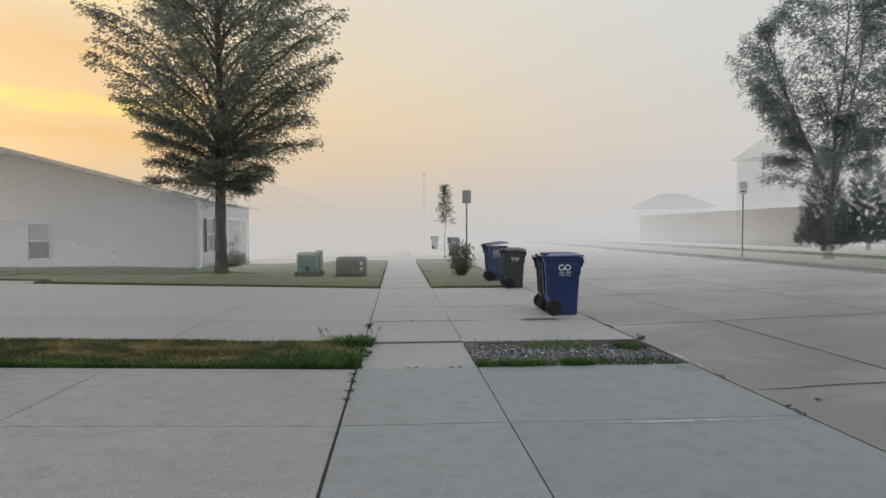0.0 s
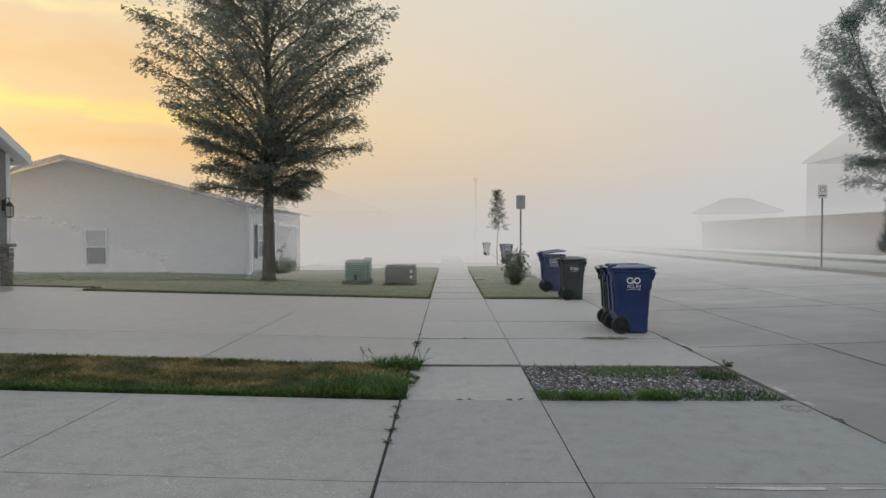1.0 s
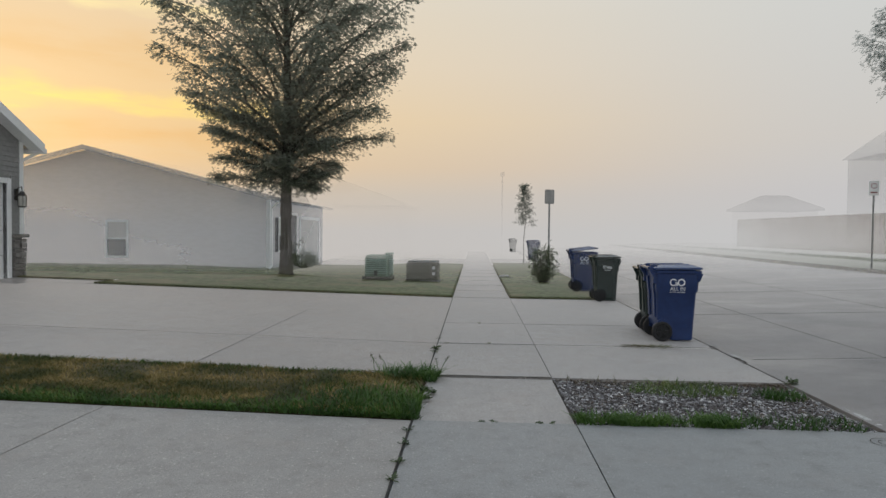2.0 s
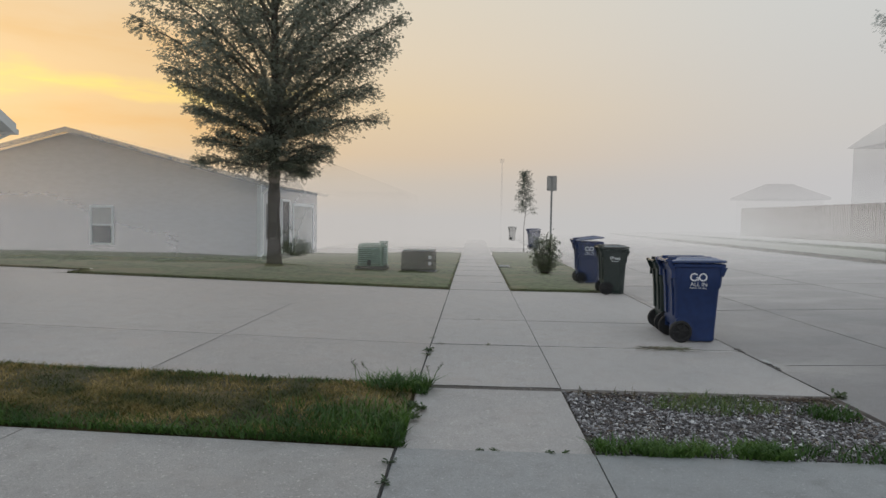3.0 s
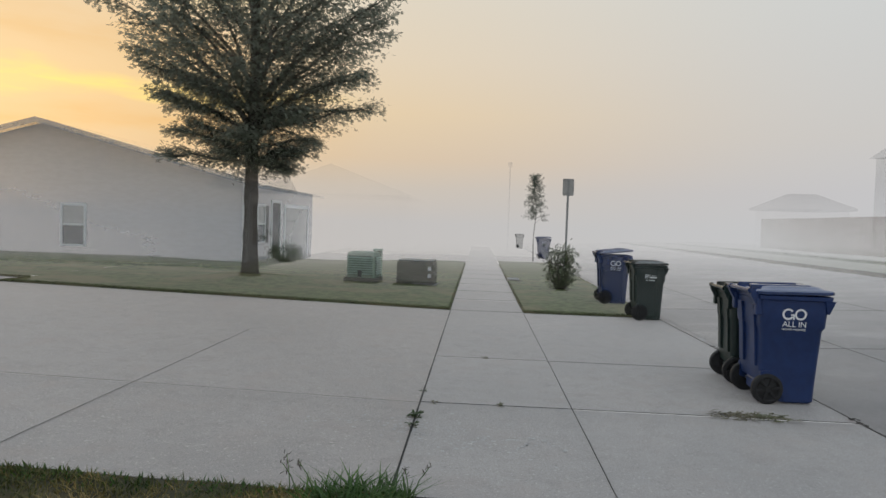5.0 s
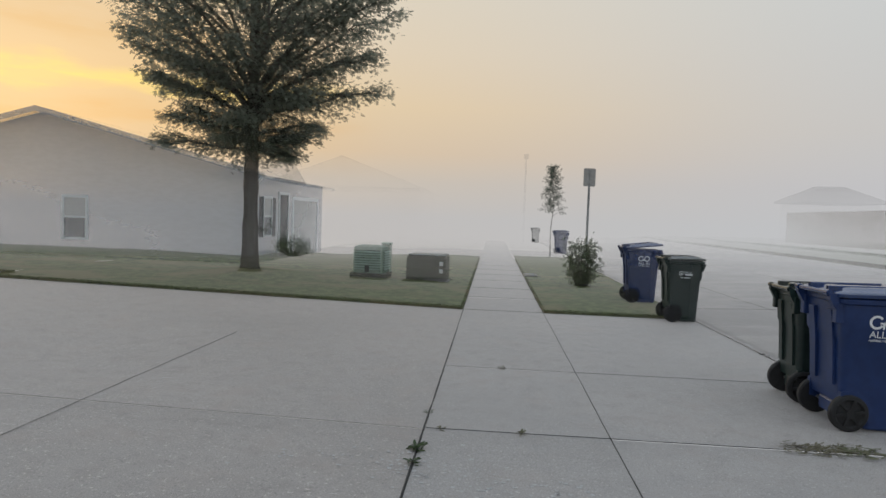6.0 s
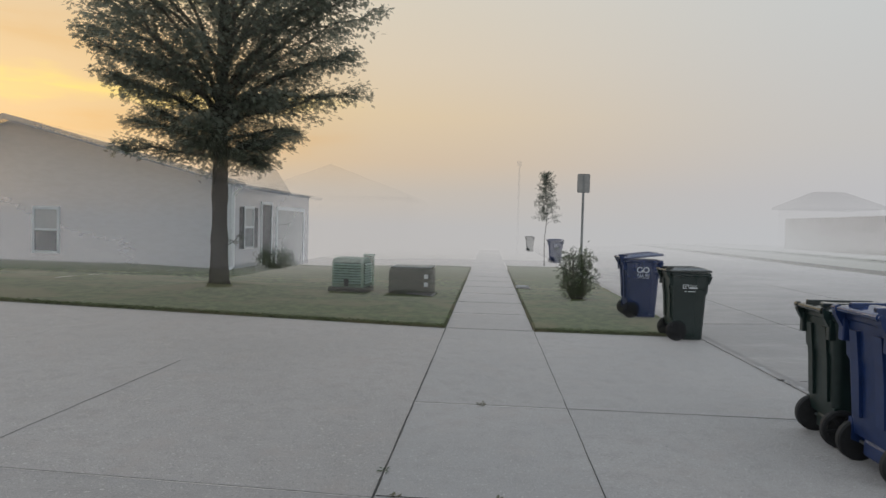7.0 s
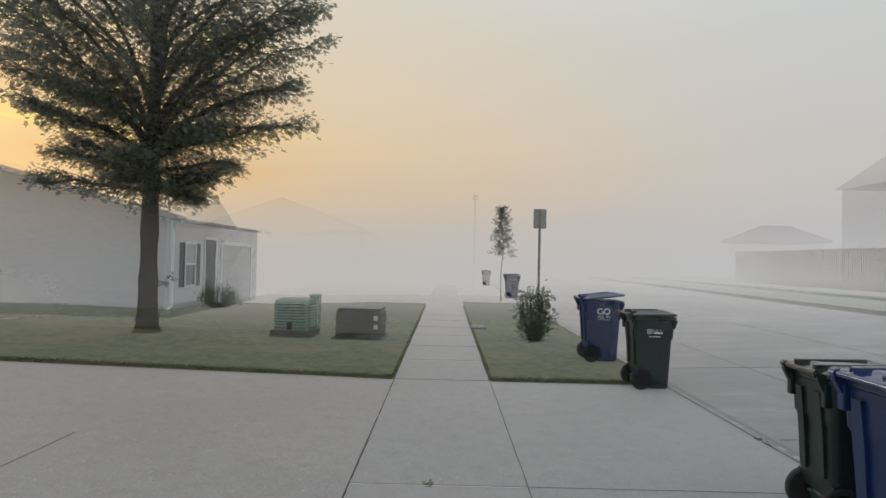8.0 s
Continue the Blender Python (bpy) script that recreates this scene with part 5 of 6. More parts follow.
def house_near():
    """The garage front at the head of the middle driveway."""
    z0 = 0.18
    root = thing("house", "blue-grey sided garage front with white trim and stone base", "house")
    x1, x0, y0, y1 = -10.75, -22.0, 7.1, 16.25
    ze, zr = 3.41, 5.80
    c = (y0 + y1) / 2
    d0, d1, dh = 8.9, 15.77, 2.22
    bm = bmesh.new()
    add_loft(bm, [[(x1 - 0.2, y0, ze), (x1 - 0.2, y1, ze), (x1 - 0.2, c, zr)], [(x1, y0, ze), (x1, y1, ze), (x1, c, zr)]])
    part("wall", bm, M["siding_near"], root)
    part("wall", box(x1 - 0.2, x1, y0, d0, z0 - 0.05, ze), M["siding_near"], root)
    part("wall", box(x1 - 0.2, x1, d1, y1, z0 - 0.05, ze), M["siding_near"], root)
    part("wall", box(x1 - 0.2, x1, d0, d1, z0 + dh, ze), M["siding_near"], root)
    part("wall", box(x0, x1 - 0.2, y1 - 0.2, y1, z0 - 0.1, ze), M["siding_near"], root)
    part("wall", box(x0, x1 - 0.2, y0, y0 + 0.2, z0 - 0.1, ze), M["siding_near"], root)
    part("wall", box(x0, x0 + 0.2, y0 + 0.2, y1 - 0.2, z0 - 0.1, ze), M["siding_near"], root)
    # lap boards on the visible end of the front
    n = 0
    z = z0 + 1.05
    while z < ze + 1.6:
        a = d1 + 0.12 if z < z0 + dh + 0.1 else max(d0, c + 0.3)
        b = y1 - 0.10 if z < ze else min(y1 - 0.10, y1 - (z - ze + 0.12) * (y1 - c) / (zr - ze))
        if b - a > 0.15:
            bm = bmesh.new()
            add_loft(bm, [[(x1, a, z), (x1 + 0.022, a, z), (x1 + 0.006, a, z + 0.112), (x1, a, z + 0.112)], [(x1, b, z), (x1 + 0.022, b, z), (x1 + 0.006, b, z + 0.112), (x1, b, z + 0.112)]])
            part("siding_board", bm, M["siding_near"], root)
        z += 0.112
    part("roof", gable_roof(x0, x1, y0, y1, ze, zr, "x", 0.32, 0.16), M["shingle"], root)
    slope = (zr - ze) / (y1 - c)
    for s, e in ((-1, y0), (1, y1)):
        yo, zo = e + s * 0.33, ze - 0.33 * slope
        bm = bmesh.new()
        add_loft(bm, [[(x1 + 0.32, yo, zo - 0.06), (x1 + 0.32, c, zr - 0.06), (x1 + 0.32, c, zr + 0.17), (x1 + 0.32, yo, zo + 0.17)], [(x1 + 0.345, yo, zo - 0.06), (x1 + 0.345, c, zr - 0.06), (x1 + 0.345, c, zr + 0.17), (x1 + 0.345, yo, zo + 0.17)]])
        part("fascia", bm, M["white_trim"], root)
        bm = bmesh.new()
        add_loft(bm, [[(x1, yo, zo - 0.02), (x1, c, zr - 0.02), (x1, c, zr - 0.005), (x1, yo, zo - 0.005)], [(x1 + 0.32, yo, zo - 0.02), (x1 + 0.32, c, zr - 0.02), (x1 + 0.32, c, zr - 0.005), (x1 + 0.32, yo, zo - 0.005)]])
        part("soffit", bm, M["white_trim"], root)
    part("gutter", box(x0, x1 + 0.34, y1 + 0.28, y1 + 0.42, ze - 0.24, ze - 0.11, 0.02), M["white_trim"], root)
    part("corner_board", box(x1 - 0.05, x1 + 0.03, y1 - 0.10, y1 + 0.03, z0 + 1.05, ze), M["white_trim"], root)
    bm = bmesh.new()
    tube_path(bm, [(x1 + 0.1, y1 + 0.42, ze - 0.2), (x1 - 0.1, y1 + 0.10, ze - 0.45), (x1 - 0.1, y1 + 0.10, z0 + 0.2)], [0.045] * 3, 8)
    part("downpipe", bm, M["white_trim"], root)
    # stone veneer beside the door
    z = z0 - 0.1
    while z < z0 + 0.95:
        hh = random.choice((0.09, 0.13, 0.17))
        y = d1 + 0.14
        while y < y1 + 0.04:
            w = min(random.uniform(0.18, 0.42), y1 + 0.05 - y)
            if w > 0.04:
                part("stone", box(x1, x1 + random.uniform(0.06, 0.10), y + 0.006, y + w - 0.006, z + 0.005, z + hh - 0.005, 0.012), M["stone_wall"], root)
            y += w
        z += hh
    part("stone_cap", box(x1 - 0.02, x1 + 0.13, d1 + 0.13, y1 + 0.08, z0 + 0.98, z0 + 1.06, 0.01), M["stone_wall"], root)
    g = new("garage_door")
    g.parent = root
    g.matrix_basis = pose(x1 - 0.1, (d0 + d1) / 2, z0, 90, 0, 90)
    W = (d1 - d0) / 2
    for k in range(4):
        part("panel", box(-W, W, k * 0.57 + 0.004, k * 0.57 + 0.566, -0.03, 0.02, 0.008), M["white_trim"], g)
    for a, b, y_0, y_1 in ((-W - 0.12, -W, -0.05, dh + 0.12), (W, W + 0.12, -0.05, dh + 0.12), (-W, W, dh, dh + 0.12)):
        part("frame", box(a, b, y_0, y_1, -0.05, 0.13, 0.006), M["white_trim"], g)
    return root


house_near()


def wall_lantern():
    root = thing("wall_lantern", "dark bronze coach lantern on the garage wall", "lamp", (-10.75, 16.04, 2.05))
    part("backplate", box(0.02, 0.04, -0.06, 0.06, -0.02, 0.24, 0.008), M["bronze"], root)
    bm = bmesh.new()
    tube_path(bm, [(0.03, 0, 0.16), (0.08, 0, 0.27), (0.16, 0, 0.29), (0.17, 0, 0.20)], [0.012] * 4, 6)
    part("arm", bm, M["bronze"], root)
    bm = bmesh.new()
    add_rod(bm, (0.17, 0, 0.08), (0.17, 0, 0.19), 0.10, 0.03, 8)
    part("hood", bm, M["bronze"], root)
    part("glass", rod((0.17, 0, -0.16), (0.17, 0, 0.08), 0.075, 0.085, 8), M["lamp_glass"], root)
    for k in range(4):
        a = math.pi / 4 + k * math.pi / 2
        part("bar", rod((0.17 + 0.08 * math.cos(a), 0.08 * math.sin(a), -0.16), (0.17 + 0.09 * math.cos(a), 0.09 * math.sin(a), 0.08), 0.007, None, 5), M["bronze"], root)
    part("base", rod((0.17, 0, -0.19), (0.17, 0, -0.16), 0.05, 0.09, 8), M["bronze"], root)


wall_lantern()


def far_house(label, x0, x1, y0, y1, z0, ze, zr, along, wins=(), wall="siding_far", roof="siding_far"):
    root = thing("house", label, "house")
    part("wall", box(x0, x1, y0, y1, z0, ze), M[wall], root)
    bm = bmesh.new()
    if along == "y":
        c = (x0 + x1) / 2
        add_loft(bm, [[(x0 - 0.4, y0 - 0.4, ze), (x1 + 0.4, y0 - 0.4, ze), (c, y0 - 0.4, zr)], [(x0 - 0.4, y1 + 0.4, ze), (x1 + 0.4, y1 + 0.4, ze), (c, y1 + 0.4, zr)]])
    else:
        c = (y0 + y1) / 2
        add_loft(bm, [[(x0 - 0.4, y0 - 0.4, ze), (x0 - 0.4, y1 + 0.4, ze), (x0 - 0.4, c, zr)], [(x1 + 0.4, y0 - 0.4, ze), (x1 + 0.4, y1 + 0.4, ze), (x1 + 0.4, c, zr)]])
    part("roof", bm, M[roof], root)
    for m, w, hh in wins:
        window(root, m, w, hh)
    return root


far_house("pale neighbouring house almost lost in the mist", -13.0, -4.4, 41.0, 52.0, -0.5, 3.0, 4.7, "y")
far_house("tall two-storey house faint behind the fence", 33.3, 45.0, 54.0, 60.0, 0.5, 8.2, 12.6, "y", (), "siding_distant", "siding_distant")


def hip_shed():
    root = thing("shed", "low hip-roofed outbuilding, a grey shape in mist", "shed", (20.6, 46.5, 0.6))
    part("wall", box(-2.05, 2.05, -1.8, 1.8, -0.3, 2.5), M["shed_wall"], root)
    bm = bmesh.new()
    add_loft(bm, [[(-x, -y, z), (x, -y, z), (x, y, z), (-x, y, z)] for x, y, z in ((2.35, 2.1, 2.45), (2.35, 2.1, 2.6), (0.75, 0.4, 3.52))])
    part("roof", bm, M["shed_roof"], root)


hip_shed()


def fence():
    root = thing("fence", "tall weathered board fence, hazy behind the far footpath", "fence")
    board = None
    y = 26.8
    k = 0
    while y < 46.5:
        if board is None:
            board = part("board", box(-0.011, 0.011, 0.0, 0.138, 0.0, 1.85), M["fence"], root)
            ob = board
        else:
            ob = new("board", board.data)
            ob.parent = root
        ob.matrix_basis = pose(18.2, y, h(18.2, y) + 0.03 + random.uniform(-0.012, 0.012), random.uniform(-0.4, 0.4), 0, 0)
        y += 0.145


fence()


def conifer(at, label, height, r, n, seed):
    rnd = random.Random(seed)
    root = thing("conifer", label, "tree", at, group="evergreens by the fence")
    part("trunk", rod((0, 0, -0.1), (0, 0, height * 0.35), 0.09, 0.02, 8), M["bark_far"], root)
    v, f = [], []
    for q in range(n):
        t = 1 - math.sqrt(1 - (q + rnd.random()) / n * 0.995)
        z = height * (0.02 + 0.95 * t)
        a = q * 2.39996 + rnd.uniform(-0.3, 0.3)
        rad = r * (1 - t) ** 0.8 * (0.88 + 0.24 * noise.noise((math.cos(a) * 2, math.sin(a) * 2, z * 1.2 + seed)))
        rr = rad * rnd.uniform(0.72, 1.0)
        p = Vector((rr * math.cos(a), rr * math.sin(a), z))
        L = rnd.uniform(0.3, 0.52) * (1.0 - 0.4 * t)
        d = Vector((math.cos(a) * 0.5, math.sin(a) * 0.5, rnd.uniform(0.3, 1.1))).normalized()
        s = Vector((-math.sin(a), math.cos(a), rnd.uniform(-0.3, 0.3))) * L * 0.42
        k = len(v)
        v += [tuple(p), tuple(p + d * L * 0.5 + s), tuple(p + d * L), tuple(p + d * L * 0.5 - s)]
        f.append((k, k + 1, k + 2, k + 3))
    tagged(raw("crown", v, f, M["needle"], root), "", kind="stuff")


conifer((17.75, 25.4, h(17.75, 25.4)), "tall pointed evergreen, grey-green in mist", 4.9, 1.2, 1500, 31)
conifer((19.9, 25.6, h(19.9, 25.6)), "broad dark evergreen beside a fence", 4.3, 1.7, 1900, 32)
conifer((22.3, 25.0, h(22.3, 25)), "tall dense evergreen at the row's end", 5.2, 1.7, 1900, 33)
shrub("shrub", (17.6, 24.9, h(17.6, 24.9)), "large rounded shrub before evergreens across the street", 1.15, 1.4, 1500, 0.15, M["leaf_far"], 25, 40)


def lamp_post():
    root = thing("street_lamp", "thin lamp post, a faint line in mist", "street lamp", (1.8, 45.0, 0.0))
    part("pole", rod((0, 0, -0.2), (0, 0, 5.2), 0.09, 0.05, 10), M["steel_far"], root)
    part("head", box(-0.14, 0.14, -0.14, 0.14, 5.2, 5.5, 0.03), M["steel_far"], root)


lamp_post()


# ---- small growth and litter on the paving ----
def weed(at, label, size, count, seed, rise=0.35, mat="weed"):
    rnd = random.Random(seed)
    root = thing("weed", label, "weed", at, 0, "weeds in the paving joints")
    v, f = [], []
    for i in range(count):
        a = rnd.uniform(0, 6.28)
        L = size * rnd.uniform(0.5, 1.15)
        z0 = rnd.uniform(0.0, size * 0.3)
        d = Vector((math.cos(a), math.sin(a), rnd.uniform(0.05, rise * 2))).normalized()
        s = Vector((-math.sin(a), math.cos(a), 0)) * L * 0.17
        p = Vector((rnd.gauss(0, size * 0.22), rnd.gauss(0, size * 0.4), z0))
        k = len(v)
        v += [tuple(p), tuple(p + d * L * 0.45 + s), tuple(p + d * L * 0.8 + s * 0.6), tuple(p + d * L - Vector((0, 0, L * 0.12))), tuple(p + d * L * 0.8 - s * 0.6), tuple(p + d * L * 0.45 - s)]
        f.append(tuple(range(k, k + 6)))
    tagged(raw("foliage", v, f, M[mat], root), kind="stuff")


weed((-0.495, 9.42, 0.0), "small green weed growing in a driveway joint", 0.055, 34, 41)
weed((-0.495, 9.20, 0.0), "low dark weed in a driveway joint", 0.05, 22, 42)
weed((-0.495, 10.15, 0.0), "tiny weed in a driveway joint", 0.035, 12, 43)
for n, y in enumerate((6.32, 6.05, 5.72, 5.45)):
    weed((-0.495, y, 0.0), "small weed in the long driveway joint", 0.045, 18, 50 + n)
weed((0.02, 6.59, -0.01), "flat weed tuft along a pavement joint", 0.03, 20, 60)
weed((0.12, 6.59, -0.01), "flat weed tuft along a pavement joint", 0.032, 24, 61)
weed((0.45, 6.59, -0.01), "flat weed tuft along a pavement joint", 0.035, 24, 62)
weed((0.55, 6.59, -0.01), "flat weed tuft along a pavement joint", 0.03, 20, 63)
weed((0.14, 9.80, 0.0), "small weed in a crosswise joint", 0.045, 16, 64, 0.2, "clipping")
weed((-0.38, 9.80, 0.0), "small weed in a crosswise joint", 0.04, 14, 65, 0.2, "clipping")
weed((0.05, 11.56, 0.0), "dark weed scrap in a crosswise joint", 0.045, 14, 66, 0.1, "clipping")
weed((2.98, 8.02, 0.0), "spreading weed at the gutter's edge", 0.075, 30, 67)


def stalks(at, count, seed, label):
    """Thin weed stalks with small seed heads."""
    rnd = random.Random(seed)
    root = thing("weed", label, "weed", at)
    for n in range(count):
        a = rnd.uniform(0, 6.28)
        top = Vector((math.cos(a) * 0.10, math.sin(a) * 0.08, rnd.uniform(0.12, 0.21)))
        base = Vector((rnd.uniform(-0.15, 0.15), rnd.uniform(-0.05, 0.05), 0))
        bm = bmesh.new()
        tube_path(bm, [base, base + top * 0.5 + Vector((0, 0, 0.03)), base + top], [0.003, 0.0025, 0.002], 5)
        stem = part("stem", bm, M["blade_green"], root)
        v, f = [], []
        for i in range(9):
            p = base + top * rnd.uniform(0.72, 1.04) + Vector((rnd.gauss(0, 0.008), rnd.gauss(0, 0.008), 0))
            q = Euler((rnd.gauss(0, 0.8), rnd.gauss(-0.6, 0.6), rnd.uniform(0, 6.3))).to_matrix()
            k = len(v)
            v += [tuple(p + q @ (Vector(w) * 0.03)) for w in long_leaf()]
            f.append(tuple(range(k, k + 6)))
        tagged(raw("seed_head", v, f, M["bark"], stem), kind="stuff")


stalks((-0.85, 7.92, 0.02), 3, 71, "thin weed stalks with seed heads")
stalks((-0.52, 7.95, 0.02), 2, 72, "thin weed stalks at the path's corner")
weed((-0.46, 7.28, 0.03), "dark leafy weed leaning over the path", 0.06, 70, 73, 0.6)
weed((-0.40, 7.36, 0.0), "low fleshy-leaved weed on the path's edge", 0.05, 50, 74, 0.4)
weed((-0.43, 7.12, 0.01), "low fleshy-leaved weed on the path's edge", 0.05, 46, 75, 0.5)


def clippings():
    rnd = random.Random(77)
    v, f = [], []
    for i in range(230):
        u = rnd.uniform(-0.9, 0.9) * rnd.random() ** 0.4
        x, y = 2.12 + u * 0.42, 9.84 + rnd.gauss(0, 0.055) - abs(u) * 0.02
        a = rnd.gauss(0.0, 0.7)
        L, w = rnd.uniform(0.02, 0.09), rnd.uniform(0.003, 0.007)
        dx, dy = math.cos(a) * L, math.sin(a) * L
        z = rnd.uniform(0.004, 0.016)
        k = len(v)
        v += [(x - dy * w / L, y + dx * w / L, z), (x + dy * w / L, y - dx * w / L, z), (x + dx + dy * w / L, y + dy - dx * w / L, z + rnd.uniform(-0.002, 0.008)), (x + dx - dy * w / L, y + dy + dx * w / L, z + rnd.uniform(-0.002, 0.008))]
        f.append((k, k + 1, k + 2, k + 3))
    tagged(raw("clippings", v, f, M["clipping"]), "scatter of cut grass on the driveway", "clippings", kind="stuff")


clippings()


def crumbs():
    """Crumbled joint filler and grit along the gutter line."""
    rnd = random.Random(78)
    for y0, y1, n in ((4.75, 5.0, 16), (5.9, 6.2, 8), (8.9, 9.25, 18), (9.7, 9.95, 14), (12.5, 12.9, 8)):
        root = thing("joint_debris", "dark crumbs of broken joint filler by the gutter", "debris", (2.94, (y0 + y1) / 2, 0.0), 0, "broken joint filler")
        v, f = [], []
        for _ in range(n):
            x, y = rnd.gauss(0, 0.014), rnd.uniform(y0, y1) - (y0 + y1) / 2
            s = rnd.uniform(0.005, 0.014)
            k = len(v)
            for dx, dy, dz in ((-1, -0.8, 0), (1, -1, 0), (0.9, 1.2, 0), (-1, 1, 0), (-0.6, -0.5, 0.6), (0.7, -0.4, 0.7), (0.5, 0.7, 0.5), (-0.5, 0.6, 0.7)):
                v.append((x + dx * s * rnd.uniform(0.7, 1.2), y + dy * s * rnd.uniform(0.8, 1.8), 0.006 + dz * s))
            f += [(k + a, k + b_, k + c_, k + d) for a, b_, c_, d in ((4, 5, 6, 7), (0, 1, 5, 4), (1, 2, 6, 5), (2, 3, 7, 6), (3, 0, 4, 7))]
        tagged(raw("crumb", v, f, M["joint"], root), kind="stuff")


crumbs()


def sealant(name, pts, half, owner, mat=None):
    """A raised bead of dark joint sealant along a line."""
    v, f = [], []
    n = len(pts)
    for i, (x, y) in enumerate(pts):
        a, c_ = pts[max(i - 1, 0)], pts[min(i + 1, n - 1)]
        d = Vector((c_[0] - a[0], c_[1] - a[1])).normalized()
        w = half * (0.7 + 0.6 * noise.noise((x * 3.1, y * 3.1, 1.0)) ** 2 + 0.3 * random.random())
        z = h(x, y) + 0.004
        v += [(x - d.y * w, y + d.x * w, z), (x, y, z + 0.004), (x + d.y * w, y - d.x * w, z)]
    for i in range(n - 1):
        k = i * 3
        f += [(k, k + 1, k + 4, k + 3), (k + 1, k + 2, k + 5, k + 4)]
    raw(name, v, f, mat or M["tar"], owner)


def line(x0, y0, x1, y1, n, sway=0.01):
    return [(x0 + (x1 - x0) * i / n + sway * noise.noise((i * 0.31, x0, y0)), y0 + (y1 - y0) * i / n + sway * noise.noise((i * 0.27, y0, x0 + 5))) for i in range(n + 1)]


sealant("sealant", line(3.0, 5.50, 12.0, 5.50, 60, 0.03), 0.006, street)
sealant("sealant", line(3.10, 9.12, 12.0, 9.12, 50, 0.02), 0.005, street)
sealant("sealant", line(-0.494, 0.5, -0.494, 6.55, 90, 0.005), 0.007, drive_near)
sealant("sealant", line(-0.494, 8.1, -0.494, 15.25, 90, 0.0015), 0.008, drive_mid)


def mortar_patch(x0, x1, y0, y1, owner, label, turned=False):
    """A ragged thin skim of pale mortar over a worn joint."""
    v, f = [], []
    n = 36
    for i in range(n + 1):
        x = x0 + (x1 - x0) * i / n
        fade = min(1.0, 4.0 * min(i, n - i) / n)
        a = (y1 - y0) * fade * (0.55 + 0.5 * noise.noise((x * 4.0, y0, 3.0)))
        m = (y0 + y1) / 2 + 0.012 * noise.noise((x * 2.0, y1, 8.0))
        if turned:
            v += [(m + a / 2, x, h(m, x) + 0.008), (m - a / 2, x, h(m, x) + 0.008)]
        else:
            v += [(x, m - a / 2, h(x, m) + 0.004), (x, m + a / 2, h(x, m) + 0.004)]
    for i in range(n):
        if noise.noise((i * 0.37, x0 * 3.0, y0 * 5.0)) > -0.12:
            f.append((2 * i, 2 * i + 2, 2 * i + 3, 2 * i + 1))
    raw("mortar_patch", v, f, M["mortar"], owner, label)


mortar_patch(1.15, 2.85, 4.655, 4.715, drive_near, "pale mortar skimmed along a worn joint")
mortar_patch(3.07, 3.6, 3.75, 4.25, street, "pale mortar repair at the gutter")
for y0, y1 in ((10.9, 11.6), (11.9, 12.9), (13.2, 13.6), (9.0, 9.5), (6.3, 7.2)):
    mortar_patch(y0, y1, 2.945, 3.02, street, "pale mortar repair along the gutter", True)
mortar_patch(1.9, 2.85, 11.52, 11.58, drive_mid, "pale mortar skimmed along a worn joint")


def flecks():
    """Pale dried splashes on the driveway by the long joint."""
    rnd = random.Random(91)
    v, f = [], []
    for x0, y0, sx, sy, n in ((0.1, 8.95, 0.26, 0.2, 75), (-0.5, 9.22, 0.10, 0.14, 60), (-0.85, 9.2, 0.3, 0.15, 22)):
        for _ in range(n):
            x, y = rnd.gauss(x0, sx), rnd.gauss(y0, sy)
            if y < 8.1 or abs(x + 0.494) < 0.02:
                continue
            s = rnd.uniform(0.004, 0.014)
            k = len(v)
            m = 7
            for i in range(m):
                a = 6.283 * i / m
                r = s * rnd.uniform(0.5, 1.2)
                v.append((x + r * math.cos(a) * 1.3, y + r * math.sin(a), h(x, y) + 0.004))
            f.append(tuple(range(k, k + m)))
    tagged(raw("splash", v, f, M["mortar"]), "pale dried splashes on concrete", "stain", kind="stuff")


flecks()


def stamp_mark():
    """A worn round imprint near the driveway's corner."""
    bm = bmesh.new()
    for r in (0.055, 0.10):
        ring(bm, 0.0, 0.0, r, r + 0.007, 0.0, 10, 345)
    bmesh.ops.transform(bm, matrix=pose(2.79, 6.33, h(2.79, 6.33) + 0.004, 90), verts=bm.verts)
    part("stamp", bm, M["joint"], drive_near, "worn round imprint")


stamp_mark()


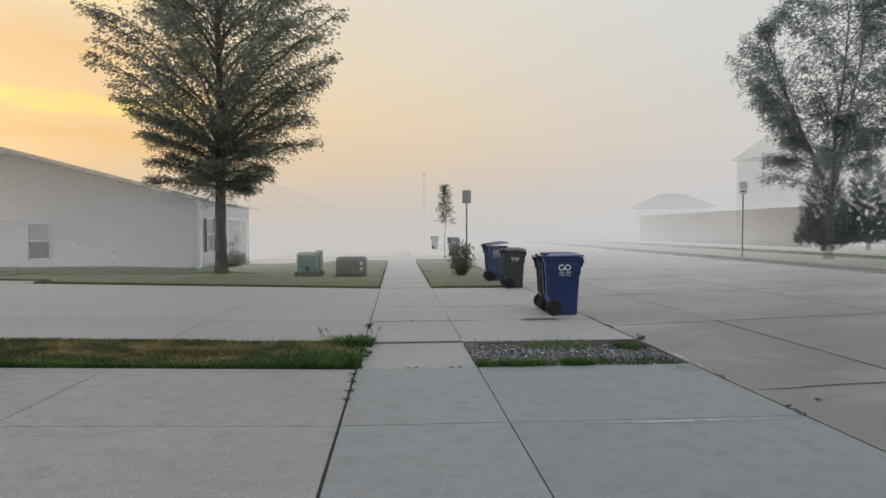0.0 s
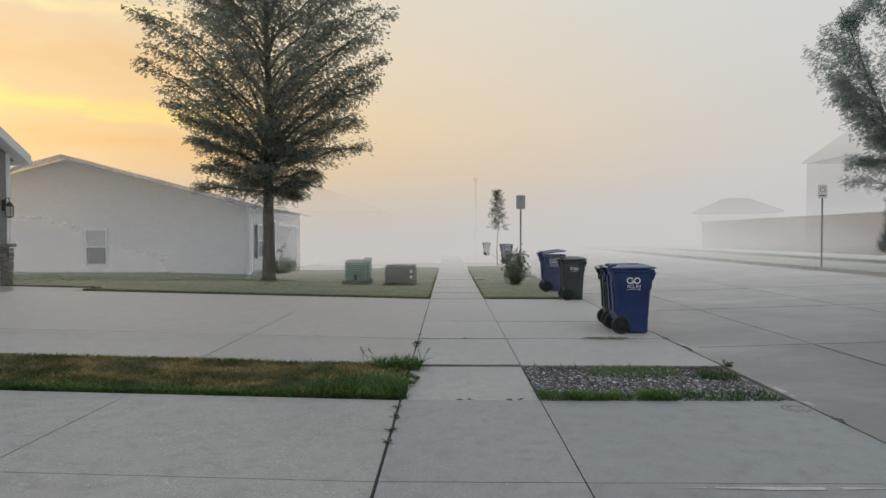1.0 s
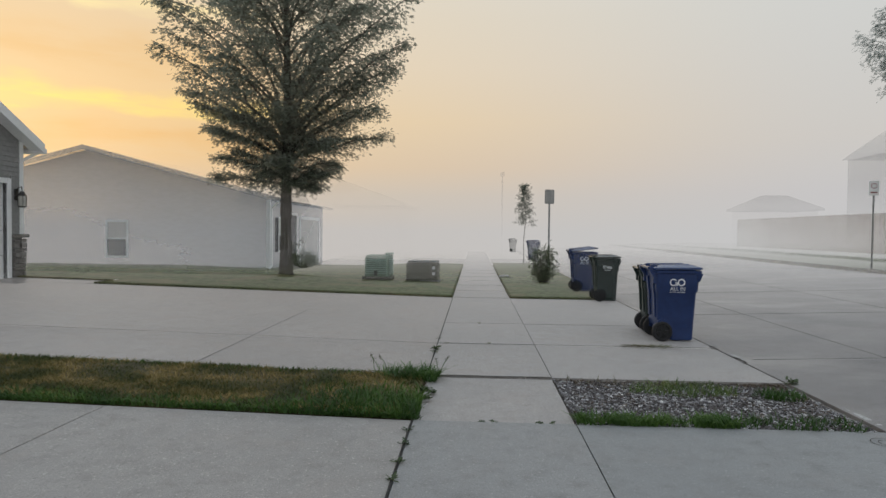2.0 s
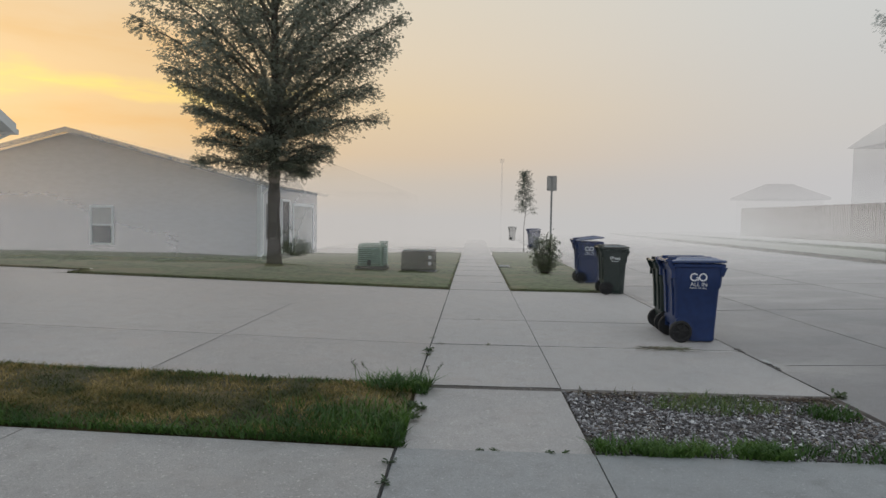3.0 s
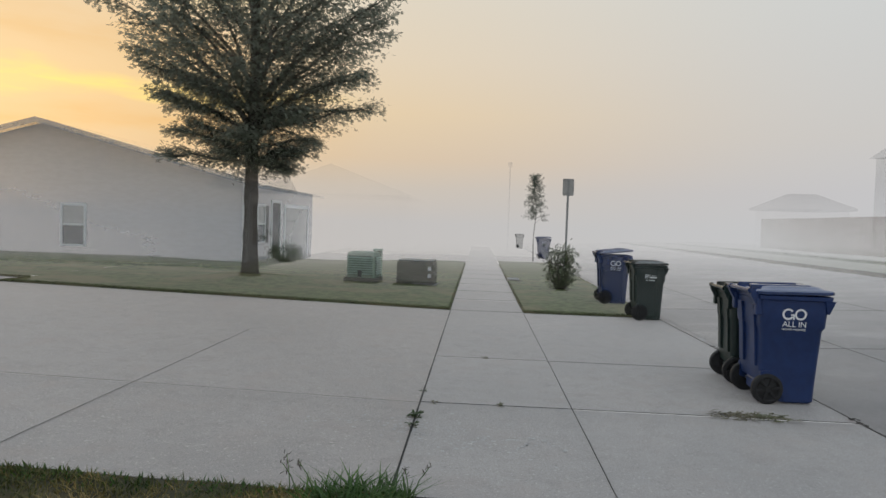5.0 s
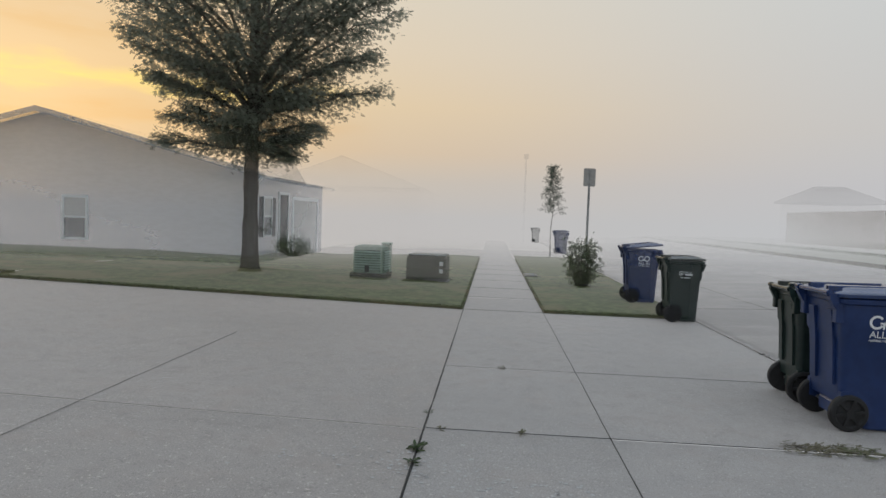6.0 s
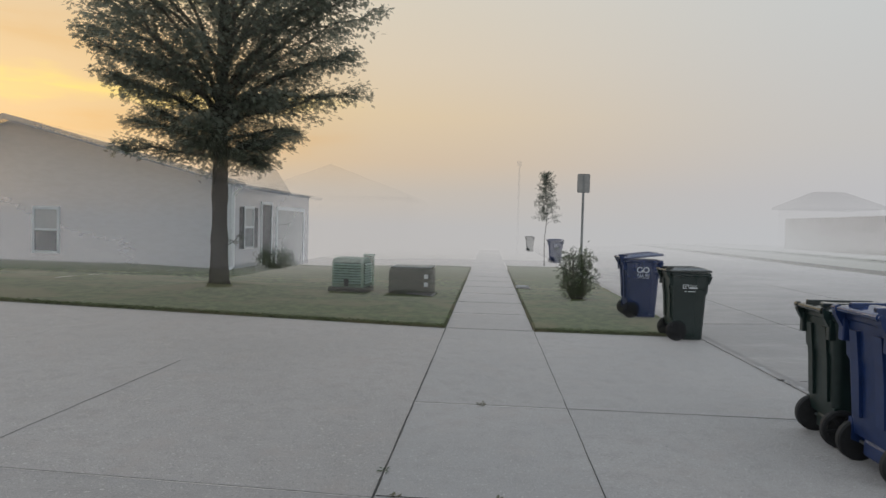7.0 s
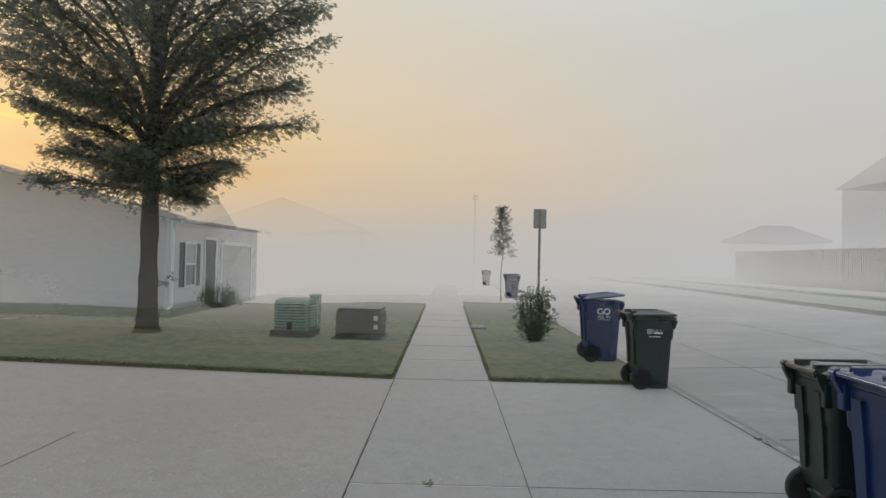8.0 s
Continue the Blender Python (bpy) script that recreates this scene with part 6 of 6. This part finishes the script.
def dry_leaf():
    rnd = random.Random(97)
    root = thing("fallen_leaf", "curled dark dry leaf lying on the street", "leaf", (3.26, 5.11, 0.0))
    v = [(x * 0.06, y * 0.06, 0.012 + 0.02 * (x - 0.5) ** 2 + 0.015 * abs(y) + rnd.uniform(0, 0.006)) for x, y, _ in leaf_shape()]
    w = [(x, y, z - 0.002) for x, y, z in v]
    n = len(v)
    raw("blade", v + w, [tuple(range(n)), tuple(range(2 * n - 1, n - 1, -1))] + [(i, (i + 1) % n, n + (i + 1) % n, n + i) for i in range(n)], M["tar"], root)


dry_leaf()
sealant("joint_line", line(-0.485, 9.80, 2.925, 9.80, 70, 0.004), 0.002, drive_mid)
sealant("joint_line", line(-0.485, 8.045, 0.72, 8.045, 30, 0.006), 0.006, drive_mid)
# fine open joints between the farther slabs
for x0, y0, x1, y1, half, owner in ((0.72, 8.06, 0.72, 15.27, 0.0035, drive_mid), 
                                    (2.932, 8.1, 2.932, 15.3, 0.003, drive_mid),
                                    (4.55, 5.55, 4.55, 27.0, 0.004, street), (3.1, 12.85, 12.0, 12.85, 0.003, street), (3.1, 16.5, 12.0, 16.5, 0.003, street), (7.2, 5.55, 7.2, 24.0, 0.0035, street)):
    sealant("joint_line", line(x0, y0, x1, y1, 60, 0.004), half, owner, M["joint"])
for k in range(7):
    sealant("joint_line", line(-0.495, 15.28 + 1.57 * k, 0.715, 15.28 + 1.57 * k, 12, 0.004), 0.0035, walkway, M["joint"])
# dark soil line where turf meets paving
for x0, y0, x1, y1, owner in ((-8.6, 15.285, -0.5, 15.285, drive_mid), (0.73, 15.285, 2.92, 15.285, drive_mid), (-0.508, 15.3, -0.508, 24.0, walkway), (0.728, 15.3, 0.728, 24.0, walkway)):
    sealant("soil_edge", line(x0, y0, x1, y1, 80, 0.008), 0.012, owner, M["joint"])
# shallow tooled joints, worn nearly flush
for x0, y0, x1, y1, owner in ((-10.7, 9.78, -0.5, 9.78, drive_mid), (-2.86, 8.06, -2.86, 12.4, drive_mid), (-0.485, 11.56, 2.925, 11.56, drive_mid)):
    sealant("joint_line", line(x0, y0, x1, y1, 70, 0.004), 0.0045, owner, M["faint_joint"])
